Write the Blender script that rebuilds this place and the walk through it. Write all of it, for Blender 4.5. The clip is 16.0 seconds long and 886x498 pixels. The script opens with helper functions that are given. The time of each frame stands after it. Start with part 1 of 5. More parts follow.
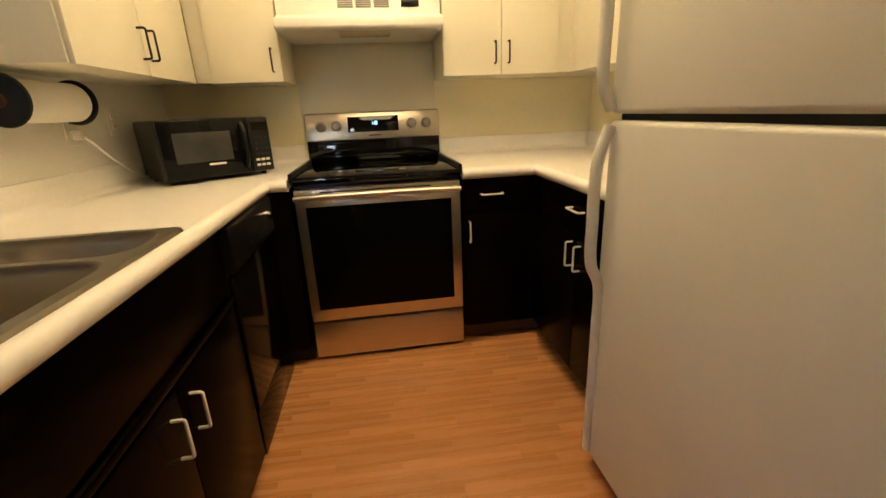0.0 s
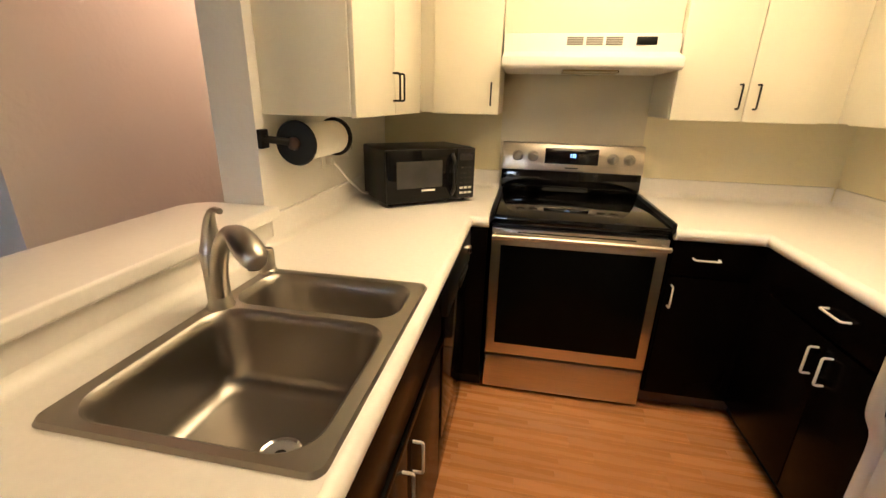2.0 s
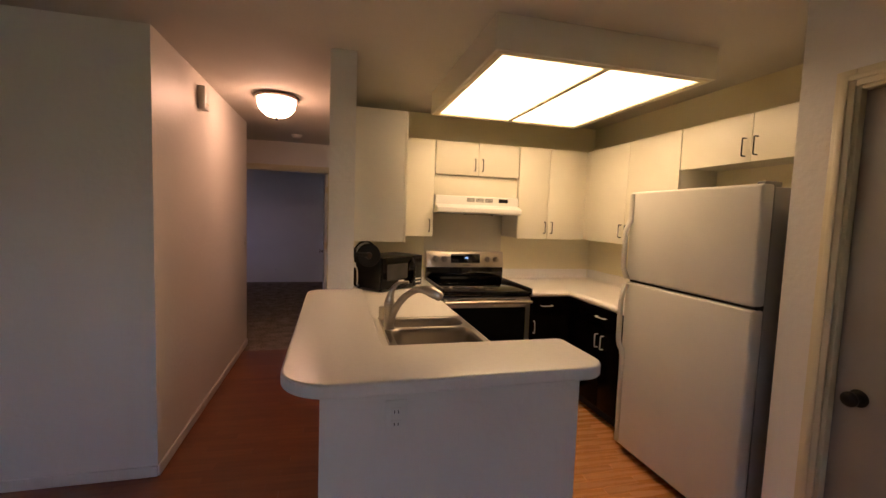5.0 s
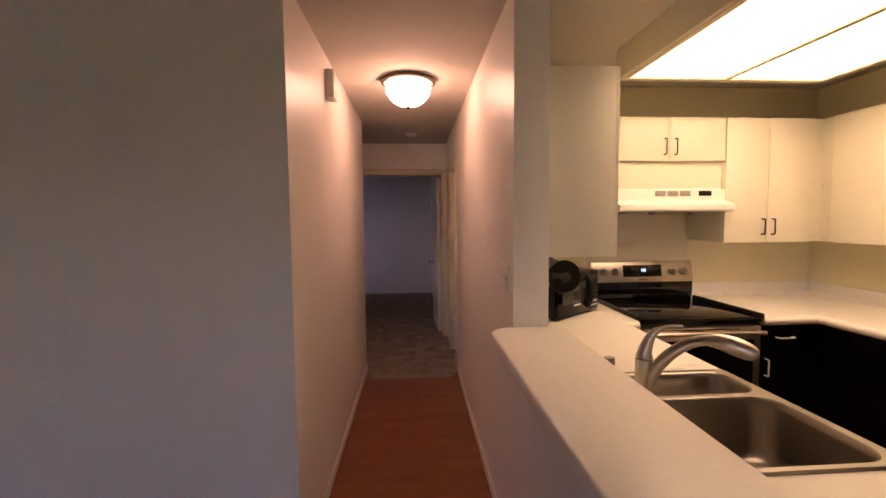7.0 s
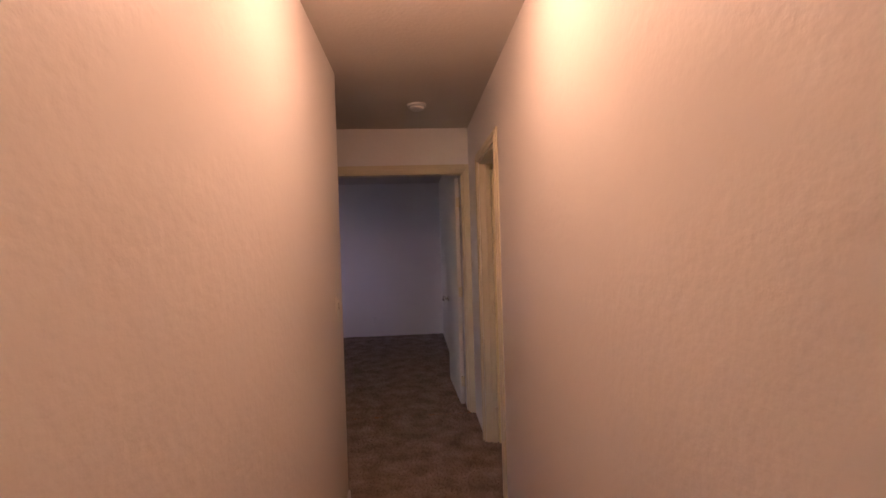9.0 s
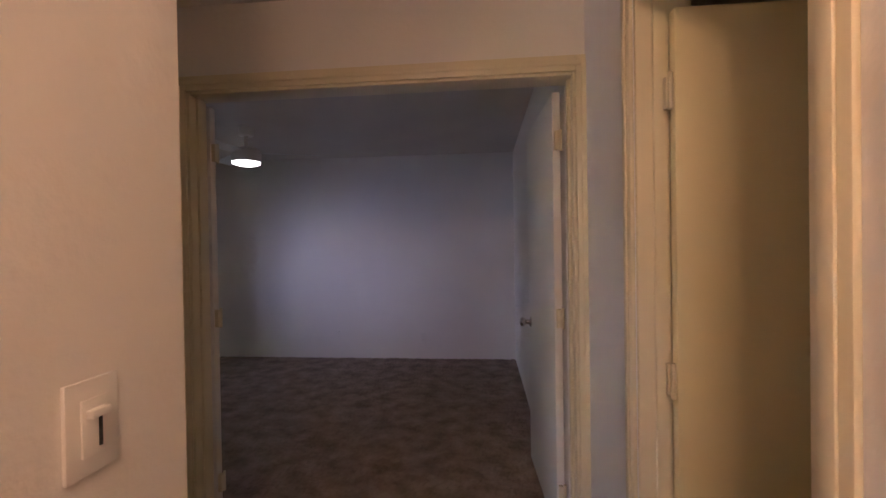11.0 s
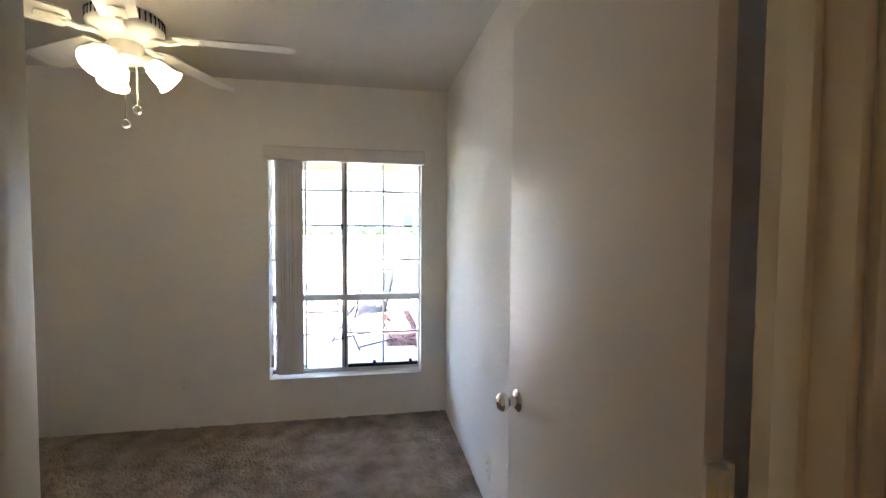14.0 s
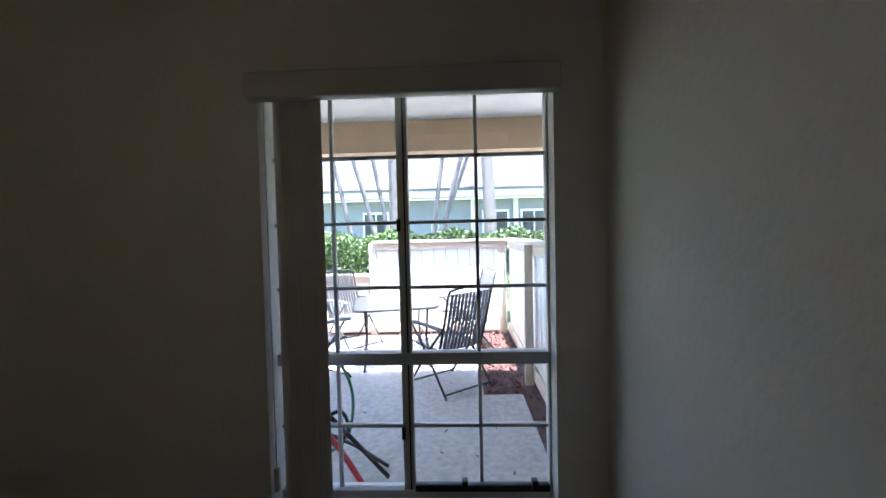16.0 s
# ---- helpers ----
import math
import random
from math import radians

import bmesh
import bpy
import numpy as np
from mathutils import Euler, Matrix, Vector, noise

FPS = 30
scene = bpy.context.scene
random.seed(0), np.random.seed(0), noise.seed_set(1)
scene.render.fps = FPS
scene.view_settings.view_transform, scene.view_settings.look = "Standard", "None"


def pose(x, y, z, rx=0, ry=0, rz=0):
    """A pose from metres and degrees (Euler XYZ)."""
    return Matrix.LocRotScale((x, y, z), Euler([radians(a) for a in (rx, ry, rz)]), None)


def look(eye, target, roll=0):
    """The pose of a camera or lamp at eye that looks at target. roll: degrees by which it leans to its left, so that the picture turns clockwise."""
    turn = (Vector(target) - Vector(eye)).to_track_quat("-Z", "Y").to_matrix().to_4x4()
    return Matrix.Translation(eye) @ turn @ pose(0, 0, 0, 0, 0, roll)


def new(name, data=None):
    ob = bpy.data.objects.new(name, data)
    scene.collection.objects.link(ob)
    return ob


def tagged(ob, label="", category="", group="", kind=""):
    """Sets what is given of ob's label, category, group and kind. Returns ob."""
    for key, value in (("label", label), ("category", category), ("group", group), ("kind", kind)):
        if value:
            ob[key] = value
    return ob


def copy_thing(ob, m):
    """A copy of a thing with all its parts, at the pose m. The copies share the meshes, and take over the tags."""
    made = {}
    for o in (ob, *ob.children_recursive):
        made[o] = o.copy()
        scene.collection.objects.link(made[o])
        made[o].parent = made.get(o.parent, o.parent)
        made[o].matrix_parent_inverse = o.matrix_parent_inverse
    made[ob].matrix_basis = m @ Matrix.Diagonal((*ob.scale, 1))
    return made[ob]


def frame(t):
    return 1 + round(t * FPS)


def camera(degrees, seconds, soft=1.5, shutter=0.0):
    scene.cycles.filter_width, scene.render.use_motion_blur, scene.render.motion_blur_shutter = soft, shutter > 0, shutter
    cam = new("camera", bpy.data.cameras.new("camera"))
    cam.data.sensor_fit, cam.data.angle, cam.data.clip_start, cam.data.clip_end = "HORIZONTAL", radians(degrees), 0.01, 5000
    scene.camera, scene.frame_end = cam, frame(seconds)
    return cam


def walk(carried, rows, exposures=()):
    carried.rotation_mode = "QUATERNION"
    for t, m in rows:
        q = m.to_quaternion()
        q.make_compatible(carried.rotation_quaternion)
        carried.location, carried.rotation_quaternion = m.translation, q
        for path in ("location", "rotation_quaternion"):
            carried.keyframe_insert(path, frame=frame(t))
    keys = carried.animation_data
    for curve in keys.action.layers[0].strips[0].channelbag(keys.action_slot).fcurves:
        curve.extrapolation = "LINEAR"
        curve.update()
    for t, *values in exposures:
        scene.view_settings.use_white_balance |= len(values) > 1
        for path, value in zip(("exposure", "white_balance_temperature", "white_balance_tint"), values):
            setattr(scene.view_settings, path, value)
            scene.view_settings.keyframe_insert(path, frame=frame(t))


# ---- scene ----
cam = camera(92.7, 16.0)
PATH = [
    (0, (0.386, -1.94, 1.174), (0.655, -0.059, 0.551), -2.5),
    (0.5, (0.375, -1.923, 1.16), (0.593, -0.078, 0.419), -3.2),
    (1, (0.293, -1.863, 1.183), (0.333, -0.019, 0.409), -2.7),
    (1.5, (0.184, -1.822, 1.248), (-0.119, 0.01, 0.506), -1.2),
    (2, (0.12, -1.849, 1.393), (-0.22, 0.007, 0.733), 1.4),
    (2.5, (0.037, -2.018, 1.525), (0.055, -0.069, 1.08), 5.1),
    (3, (-0.079, -2.21, 1.568), (0.369, -0.285, 1.262), 4.4),
    (3.2, (-0.146, -2.302, 1.562), (0.457, -0.416, 1.28), 4.1),
    (5.3, (-0.947, -3.228, 1.507), (-0.511, -1.279, 1.392), 1.0),
    (5.5, (-1.018, -3.193, 1.51), (-0.685, -1.223, 1.42), 0.7),
    (6, (-1.136, -3.028, 1.507), (-0.926, -1.041, 1.424), -0.5),
    (6.2, (-1.161, -2.933, 1.522), (-0.975, -0.944, 1.411), -0.8),
    (6.5, (-1.208, -2.712, 1.502), (-1.026, -0.725, 1.373), -1.2),
    (7, (-1.283, -2.335, 1.509), (-1.148, -0.344, 1.367), -0.5),
    (7.5, (-1.347, -1.93, 1.499), (-1.238, 0.066, 1.453), -1.2),
    (8, (-1.364, -1.507, 1.509), (-1.242, 0.489, 1.473), -1.9),
    (8.2, (-1.381, -1.331, 1.52), (-1.246, 0.664, 1.482), -1.8),
    (10.3, (-1.272, 0.651, 1.359), (-1.17, 2.649, 1.355), -0.9),
    (10.5, (-1.269, 0.827, 1.362), (-1.234, 2.827, 1.346), -1.4),
    (11, (-1.298, 1.239, 1.366), (-1.486, 3.23, 1.347), -0.9),
    (11.5, (-1.337, 1.611, 1.386), (-1.876, 3.537, 1.381), -1.1),
    (12, (-1.404, 1.909, 1.368), (-2.433, 3.624, 1.397), -0.3),
    (12.1, (-1.434, 1.959, 1.369), (-2.54, 3.625, 1.4), 0.2),
    (12.5, (-1.626, 2.127, 1.38), (-3.025, 3.556, 1.406), 1.2),
    (13, (-1.83, 2.292, 1.401), (-3.541, 3.328, 1.404), 1.0),
    (13.5, (-2.0, 2.361, 1.404), (-3.911, 2.95, 1.396), 0.7),
    (14, (-2.33, 2.367, 1.401), (-4.297, 2.719, 1.315), 0.4),
    (14.5, (-2.669, 2.372, 1.437), (-4.652, 2.611, 1.343), -1.4),
    (15, (-3.057, 2.341, 1.415), (-5.055, 2.438, 1.4), -0.9),
    (15.3, (-3.313, 2.348, 1.385), (-5.313, 2.362, 1.374), -0.8),
    (15.5, (-3.498, 2.364, 1.385), (-5.498, 2.334, 1.363), -0.1),
    (15.6, (-3.592, 2.373, 1.388), (-5.591, 2.336, 1.359), -0.7),
    (16, (-3.951, 2.417, 1.387), (-5.948, 2.34, 1.315), -1.3),
]
EXPO = [(0.0, 4.72, 6450, 14), (1.5, 5.15, 6000, 18), (3.0, 4.55, 6050, 22), (5.5, 4.28, 6600, 34), (6.5, 4.48, 6550, 38), (8.2, 4.85, 6500, 42), (10.3, 5.02, 6350, 24), (11.0, 5.50, 5950, 22), (12.0, 6.45, 5550, 20), (13.0, 6.48, 5600, 17), (13.5, 6.20, 5700, 15), (14.0, 5.60, 5950, 15), (14.5, 4.95, 6000, 14), (15.0, 4.40, 6000, 13), (15.5, 3.95, 5900, 12), (16.0, 2.95, 5800, 11)]
walk(cam, [(t, look(e, g, r)) for t, e, g, r in PATH], EXPO)

# ---- world and sun ----
world = bpy.data.worlds.new("world")
scene.world = world
world.use_nodes = True
wn = world.node_tree.nodes
sky = wn.new("ShaderNodeTexSky")
sky.sky_type = "NISHITA"
sky.sun_disc = False
sky.sun_elevation, sky.sun_rotation = radians(76), radians(100)
wn["Background"].inputs[1].default_value = 0.15
world.node_tree.links.new(sky.outputs[0], wn["Background"].inputs[0])
sun = new("sun", bpy.data.lights.new("sun", "SUN"))
sun.data.energy, sun.data.angle, sun.data.color = 5.0, radians(0.5), (1, 0.97, 0.94)
sun.matrix_world = look((3, 0.6, 14), (0, 0, 0))
# added lamp at the large bedroom's unseen window, throws a bluish far-wall patch
patch_lamp = new("wall_patch_lamp", bpy.data.lights.new("wall_patch_lamp", "AREA"))
patch_lamp.data.shape, patch_lamp.data.size, patch_lamp.data.size_y = "RECTANGLE", 0.5, 0.9
patch_lamp.data.energy, patch_lamp.data.color, patch_lamp.data.spread = 0.074, (0.66, 0.67, 1), radians(46)
patch_lamp.matrix_world = look((-5.6, 3.85, 1.35), (-2.75, 6.28, 0.95))

# ---- materials ----
def mat(name, col, rough=0.5, metal=0.0, vary=0.08, scale=6.0, bump=0.0, bscale=200.0, spec=0.5, rand=0.0, stretch=(1, 1, 1), col2=None, coat=0.0):
    m = bpy.data.materials.new(name)
    m.use_nodes = True
    nt, L = m.node_tree, m.node_tree.links
    b = nt.nodes["Principled BSDF"]
    tc = nt.nodes.new("ShaderNodeTexCoord")
    mp = nt.nodes.new("ShaderNodeMapping")
    mp.inputs["Scale"].default_value = stretch
    L.new(tc.outputs["Object"], mp.inputs[0])
    n1 = nt.nodes.new("ShaderNodeTexNoise")
    n1.inputs["Scale"].default_value, n1.inputs["Detail"].default_value = scale, 6
    L.new(mp.outputs[0], n1.inputs["Vector"])
    r = nt.nodes.new("ShaderNodeValToRGB")
    r.color_ramp.elements[0].position, r.color_ramp.elements[1].position = 0.3, 0.7
    c2 = col2 or [c * (1 - 2 * vary) for c in col]
    r.color_ramp.elements[0].color = (*c2, 1)
    r.color_ramp.elements[1].color = (*col, 1)
    L.new(n1.outputs[0], r.inputs[0])
    out = r.outputs[0]
    if rand:
        oi = nt.nodes.new("ShaderNodeObjectInfo")
        ma = nt.nodes.new("ShaderNodeMapRange")
        ma.inputs[3].default_value, ma.inputs[4].default_value = 1 - rand, 1 + rand
        L.new(oi.outputs["Random"], ma.inputs[0])
        hs = nt.nodes.new("ShaderNodeHueSaturation")
        L.new(ma.outputs[0], hs.inputs["Value"])
        L.new(out, hs.inputs["Color"])
        out = hs.outputs[0]
    L.new(out, b.inputs["Base Color"])
    n2 = nt.nodes.new("ShaderNodeTexNoise")
    n2.inputs["Scale"].default_value, n2.inputs["Detail"].default_value = bscale, 3
    L.new(mp.outputs[0], n2.inputs["Vector"])
    rr = nt.nodes.new("ShaderNodeMapRange")
    rr.inputs[3].default_value, rr.inputs[4].default_value = max(0.02, rough - 0.02), min(1, rough + 0.03)
    L.new(n1.outputs[0], rr.inputs[0])
    L.new(rr.outputs[0], b.inputs["Roughness"])
    b.inputs["Metallic"].default_value = metal
    b.inputs["Specular IOR Level"].default_value = spec
    b.inputs["Coat Weight"].default_value = coat
    b.inputs["Coat Roughness"].default_value = 0.12
    if bump:
        bp = nt.nodes.new("ShaderNodeBump")
        bp.inputs["Strength"].default_value, bp.inputs["Distance"].default_value = bump, 0.004
        L.new(n2.outputs[0], bp.inputs["Height"])
        L.new(bp.outputs[0], b.inputs["Normal"])
    return m


def glow(name, col, power):
    m = bpy.data.materials.new(name)
    m.use_nodes = True
    b = m.node_tree.nodes["Principled BSDF"]
    b.inputs["Base Color"].default_value = (0.8, 0.8, 0.8, 1)
    b.inputs["Emission Color"].default_value = (*col, 1)
    b.inputs["Emission Strength"].default_value = power
    return m


def glass(name, col=(1, 1, 1), rough=0.0):
    m = bpy.data.materials.new(name)
    m.use_nodes = True
    b = m.node_tree.nodes["Principled BSDF"]
    b.inputs["Base Color"].default_value = (*col, 1)
    b.inputs["Transmission Weight"].default_value = 1
    b.inputs["Roughness"].default_value = rough
    b.inputs["IOR"].default_value = 1.45
    return m


PAINT = mat("white wall paint", (0.81, 0.78, 0.72), 0.4, vary=0.03, scale=1.5, bump=0.6, bscale=34)
PAINTB = mat("flat white bedroom paint", (0.81, 0.78, 0.72), 0.68, vary=0.03, scale=1.5, bump=0.6, bscale=34)
PAINTK = mat("cream kitchen wall paint", (0.82, 0.74, 0.5), 0.45, vary=0.03, scale=1.5, bump=0.5, bscale=34)
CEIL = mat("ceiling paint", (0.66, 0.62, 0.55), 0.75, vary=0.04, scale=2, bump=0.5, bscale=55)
TRIM = mat("cream trim paint", (0.74, 0.66, 0.45), 0.35, vary=0.04, scale=3)
BASEB = mat("white baseboard paint", (0.78, 0.75, 0.7), 0.4, vary=0.04)
DOORY = mat("yellowed door paint", (0.85, 0.77, 0.46), 0.35, vary=0.04, scale=2, bump=0.04, bscale=25)
DOORP = mat("door paint", (0.78, 0.75, 0.68), 0.46, vary=0.02, scale=2, bump=0.04, bscale=25)
CABW = mat("cream cabinet paint", (0.8, 0.75, 0.6), 0.35, vary=0.03, scale=3, bump=0.06, bscale=90)
CABB = mat("black cabinet paint", (0.0035, 0.0024, 0.002), 0.24, vary=0.2, scale=4, bump=0.03, bscale=30, spec=0.035)
LAM = mat("white laminate", (0.83, 0.79, 0.735), 0.3, vary=0.02, scale=60)
STEEL = mat("brushed steel", (0.62, 0.55, 0.47), 0.3, 1.0, vary=0.05, scale=8, bump=0.05, bscale=60, stretch=(1, 20, 20))
SINKM = mat("satin sink steel", (0.37, 0.338, 0.298), 0.32, 1.0, vary=0.03, scale=3, bump=0.01, bscale=90)
NICK = mat("brushed nickel", (0.5, 0.46, 0.4), 0.36, 1.0, vary=0.05, scale=20)
CHROME = mat("chrome", (0.7, 0.68, 0.66), 0.1, 1.0, vary=0.02)
BLKG = mat("black glass", (0.004, 0.004, 0.0045), 0.05, vary=0.1, spec=0.5)
OVENG = mat("dark oven glass", (0.003, 0.003, 0.003), 0.12, vary=0.1, spec=0.05)
DISHG = mat("glossy black enamel", (0.004, 0.004, 0.0045), 0.08, vary=0.1, spec=0.2)
BLKP = mat("black plastic", (0.008, 0.008, 0.008), 0.28, vary=0.2, scale=30, spec=0.3)
GREYP = mat("mid grey plastic", (0.3, 0.28, 0.25), 0.5, vary=0.1)
DGREY = mat("dark grey panel", (0.05, 0.048, 0.045), 0.25, vary=0.2)
BLKM = mat("black metal", (0.008, 0.007, 0.006), 0.45, vary=0.2, scale=20, spec=0.2)
BRONZE = mat("bronze lamp pan", (0.16, 0.12, 0.09), 0.35, 0.8, vary=0.1)
WPL = mat("white plastic", (0.78, 0.76, 0.7), 0.3, vary=0.02)
FRIDGE = mat("almond fridge enamel", (0.64, 0.605, 0.53), 0.38, vary=0.02, scale=4, bump=0.12, bscale=320)
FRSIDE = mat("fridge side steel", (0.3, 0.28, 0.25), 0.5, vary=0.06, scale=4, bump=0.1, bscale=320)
PAPER = mat("paper towel", (0.82, 0.79, 0.72), 0.9, vary=0.03, bump=0.4, bscale=180)
WALN = mat("dark wood knob", (0.06, 0.025, 0.012), 0.35, vary=0.3, scale=30)
KICK = mat("brown toe board", (0.13, 0.075, 0.05), 0.5, vary=0.2, scale=12)
SHEET = mat("grey cream splash sheet", (0.72, 0.65, 0.5), 0.4, vary=0.03, scale=3)
PLANK = mat("oak laminate", (0.56, 0.24, 0.08), 0.27, vary=0.1, scale=2.2, rand=0.13, stretch=(1, 14, 14), bump=0.05, bscale=30, coat=0.2)
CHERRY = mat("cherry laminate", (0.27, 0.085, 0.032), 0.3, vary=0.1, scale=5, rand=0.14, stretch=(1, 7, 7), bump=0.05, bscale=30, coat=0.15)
SUBF = mat("dark joint filler", (0.45, 0.19, 0.06), 0.6)
CARPET = mat("brown shag carpet", (0.38, 0.31, 0.255), 0.95, vary=0.3, scale=7, bump=1.0, bscale=170, col2=(0.19, 0.148, 0.118), spec=0.1)
ALU = mat("window aluminium", (0.68, 0.68, 0.68), 0.4, 0.0, vary=0.06)
BLIND = mat("grey vinyl blind", (0.76, 0.735, 0.72), 0.5, vary=0.06, scale=4)
VAL = mat("pale valance vinyl", (0.62, 0.6, 0.57), 0.45, vary=0.03)
PANE = glass("window glass")
CRYS = glass("crystal")
CONC = mat("patio concrete", (0.47, 0.435, 0.4), 0.85, vary=0.16, scale=22, bump=0.5, bscale=80)
FENCE = mat("white fence paint", (0.8, 0.77, 0.72), 0.6, vary=0.06, scale=6)
CAP = mat("tan fence cap", (0.62, 0.52, 0.42), 0.7, vary=0.1, scale=8)
BEAM = mat("tan beam paint", (0.6, 0.44, 0.3), 0.65, vary=0.06)
LAN = mat("lanai ceiling paint", (0.8, 0.8, 0.82), 0.6, vary=0.04)
LEAF = mat("hedge leaf", (0.12, 0.19, 0.05), 0.5, vary=0.3, scale=3, rand=0.3, col2=(0.035, 0.075, 0.02))
TRUNK = mat("palm bark", (0.22, 0.2, 0.19), 0.9, vary=0.25, scale=12, bump=0.6, bscale=30)
SLING = mat("grey sling fabric", (0.2, 0.205, 0.225), 0.8, vary=0.15, scale=60)
CFRAME = mat("chair metal", (0.035, 0.035, 0.04), 0.4, 0.3, vary=0.1)
MULCH = mat("red bark mulch", (0.14, 0.07, 0.06), 0.95, vary=0.3, scale=40)
GRASS = mat("lawn", (0.12, 0.16, 0.05), 0.95, vary=0.25, scale=2, bump=0.6, bscale=90)
HWALL = mat("sage house wall", (0.27, 0.29, 0.34), 0.8, vary=0.06, scale=3)
HWHITE = mat("white house trim", (0.75, 0.75, 0.74), 0.6, vary=0.04)
SHING = mat("grey shingle", (0.2, 0.19, 0.195), 0.9, vary=0.2, scale=6, rand=0.25)
HGLASS = mat("dark house window", (0.06, 0.07, 0.08), 0.1)
HOSE = mat("green hose", (0.05, 0.22, 0.14), 0.45, vary=0.1)
REDM = mat("red tube", (0.5, 0.03, 0.04), 0.35, vary=0.1)
KGLOW = glow("ceiling panel diffuser", (1, 0.76, 0.4), 0.30)
HGLOW = glow("hall bowl glass", (1, 0.6, 0.36), 1.15)
FGLOW = glow("fan shade glass", (1, 0.76, 0.4), 0.42)
F2GLOW = glow("fan lens glass", (1, 0.93, 0.85), 0.15)
BLUE = glow("blue digits", (0.2, 0.5, 1), 0.09)


# ---- mesh helpers ----
def box(bm, x0, x1, y0, y1, z0, z1, bev=0.0, seg=2):
    g = bmesh.ops.create_cube(bm, size=1)
    vs = g["verts"]
    for v in vs:
        v.co = Vector((x0 + (v.co.x + 0.5) * (x1 - x0), y0 + (v.co.y + 0.5) * (y1 - y0), z0 + (v.co.z + 0.5) * (z1 - z0)))
    if bev:
        es = list({e for v in vs for e in v.link_edges})
        bmesh.ops.bevel(bm, geom=es, offset=bev, segments=seg, affect="EDGES", profile=0.5)
    return bm


def lathe(bm, prof, cx=0, cy=0, cz=0, n=24, axis="z", sq=1.0):
    rings = []
    for r, h in prof:
        ring = []
        for i in range(n):
            a = 2 * math.pi * i / n
            u, v = r * math.cos(a), r * math.sin(a) * sq
            co = {"z": (u, v, h), "y": (u, h, v), "x": (h, u, v)}[axis]
            ring.append(bm.verts.new((co[0] + cx, co[1] + cy, co[2] + cz)))
        rings.append(ring)
    for a, b in zip(rings, rings[1:]):
        for i in range(n):
            bm.faces.new((a[i], a[(i + 1) % n], b[(i + 1) % n], b[i]))
    for ring in (rings[0], rings[-1]):
        try:
            bm.faces.new(ring)
        except ValueError:
            pass
    bmesh.ops.recalc_face_normals(bm, faces=bm.faces)
    return bm


def tube(bm, pts, r, n=10):
    pts = [Vector(p) for p in pts]
    rs = r if isinstance(r, (list, tuple)) else [r] * len(pts)
    rings, up = [], None
    for i, p in enumerate(pts):
        d = (pts[min(i + 1, len(pts) - 1)] - pts[max(i - 1, 0)]).normalized()
        if up is None:
            up = Vector((0, 0, 1)) if abs(d.z) < 0.9 else Vector((1, 0, 0))
        s = d.cross(up).normalized()
        up = s.cross(d).normalized()
        rings.append([bm.verts.new(p + rs[i] * (math.cos(2 * math.pi * k / n) * s + math.sin(2 * math.pi * k / n) * up)) for k in range(n)])
    for a, b in zip(rings, rings[1:]):
        for k in range(n):
            bm.faces.new((a[k], a[(k + 1) % n], b[(k + 1) % n], b[k]))
    bm.faces.new(rings[0])
    bm.faces.new(rings[-1])
    bmesh.ops.recalc_face_normals(bm, faces=bm.faces)
    return bm


def curve(pts, steps=8):
    """Catmull-Rom points through pts."""
    P = [Vector(p) for p in pts]
    P = [2 * P[0] - P[1]] + P + [2 * P[-1] - P[-2]]
    out = []
    for i in range(1, len(P) - 2):
        for k in range(steps):
            t = k / steps
            out.append(0.5 * ((2 * P[i]) + (P[i + 1] - P[i - 1]) * t + (2 * P[i - 1] - 5 * P[i] + 4 * P[i + 1] - P[i + 2]) * t * t + (3 * P[i] - P[i - 1] - 3 * P[i + 1] + P[i + 2]) * t ** 3))
    out.append(P[-2])
    return out


def slab(bm, outline, z0, z1, bev=0.0):
    lo = [bm.verts.new((x, y, z0)) for x, y in outline]
    hi = [bm.verts.new((x, y, z1)) for x, y in outline]
    n = len(outline)
    sides = [bm.faces.new((lo[i], lo[(i + 1) % n], hi[(i + 1) % n], hi[i])) for i in range(n)]
    bm.faces.new(hi)
    bm.faces.new(lo[::-1])
    bmesh.ops.recalc_face_normals(bm, faces=bm.faces)
    if bev:
        es = [e for e in bm.edges if abs(e.verts[0].co.z - e.verts[1].co.z) < 1e-6]
        bmesh.ops.bevel(bm, geom=es, offset=bev, segments=4, affect="EDGES", profile=0.5)
    return bm


def mesh_of(name, bm, m, smooth=False, sharp=40):
    me = bpy.data.meshes.new(name)
    bm.to_mesh(me)
    bm.free()
    me.materials.append(m)
    if smooth:
        me.shade_smooth()
        me.set_sharp_from_angle(angle=radians(sharp))
    return me


def part(name, bm, m, parent=None, label="", smooth=True, sharp=40):
    ob = new(name, mesh_of(name, bm, m, smooth, sharp))
    if parent is not None:
        ob.parent = parent
    if label:
        ob["label"] = label
    return ob


def thing(name, label, category, group="", at=None, kind=""):
    ob = new(name)
    ob.empty_display_size = 0.05
    if at is not None:
        ob.matrix_world = at
    return tagged(ob, label, category, group, kind)


def bx(*a, **k):
    return box(bmesh.new(), *a, **k)


def built(name, boxes, m, label, category):
    bm = bmesh.new()
    for b in boxes:
        b = list(b)
        if "wall" in name and b[4] == 0:
            b[4] = -0.1
        box(bm, *b)
    return tagged(part(name, bm, m, smooth=False), label, category, kind="structure")

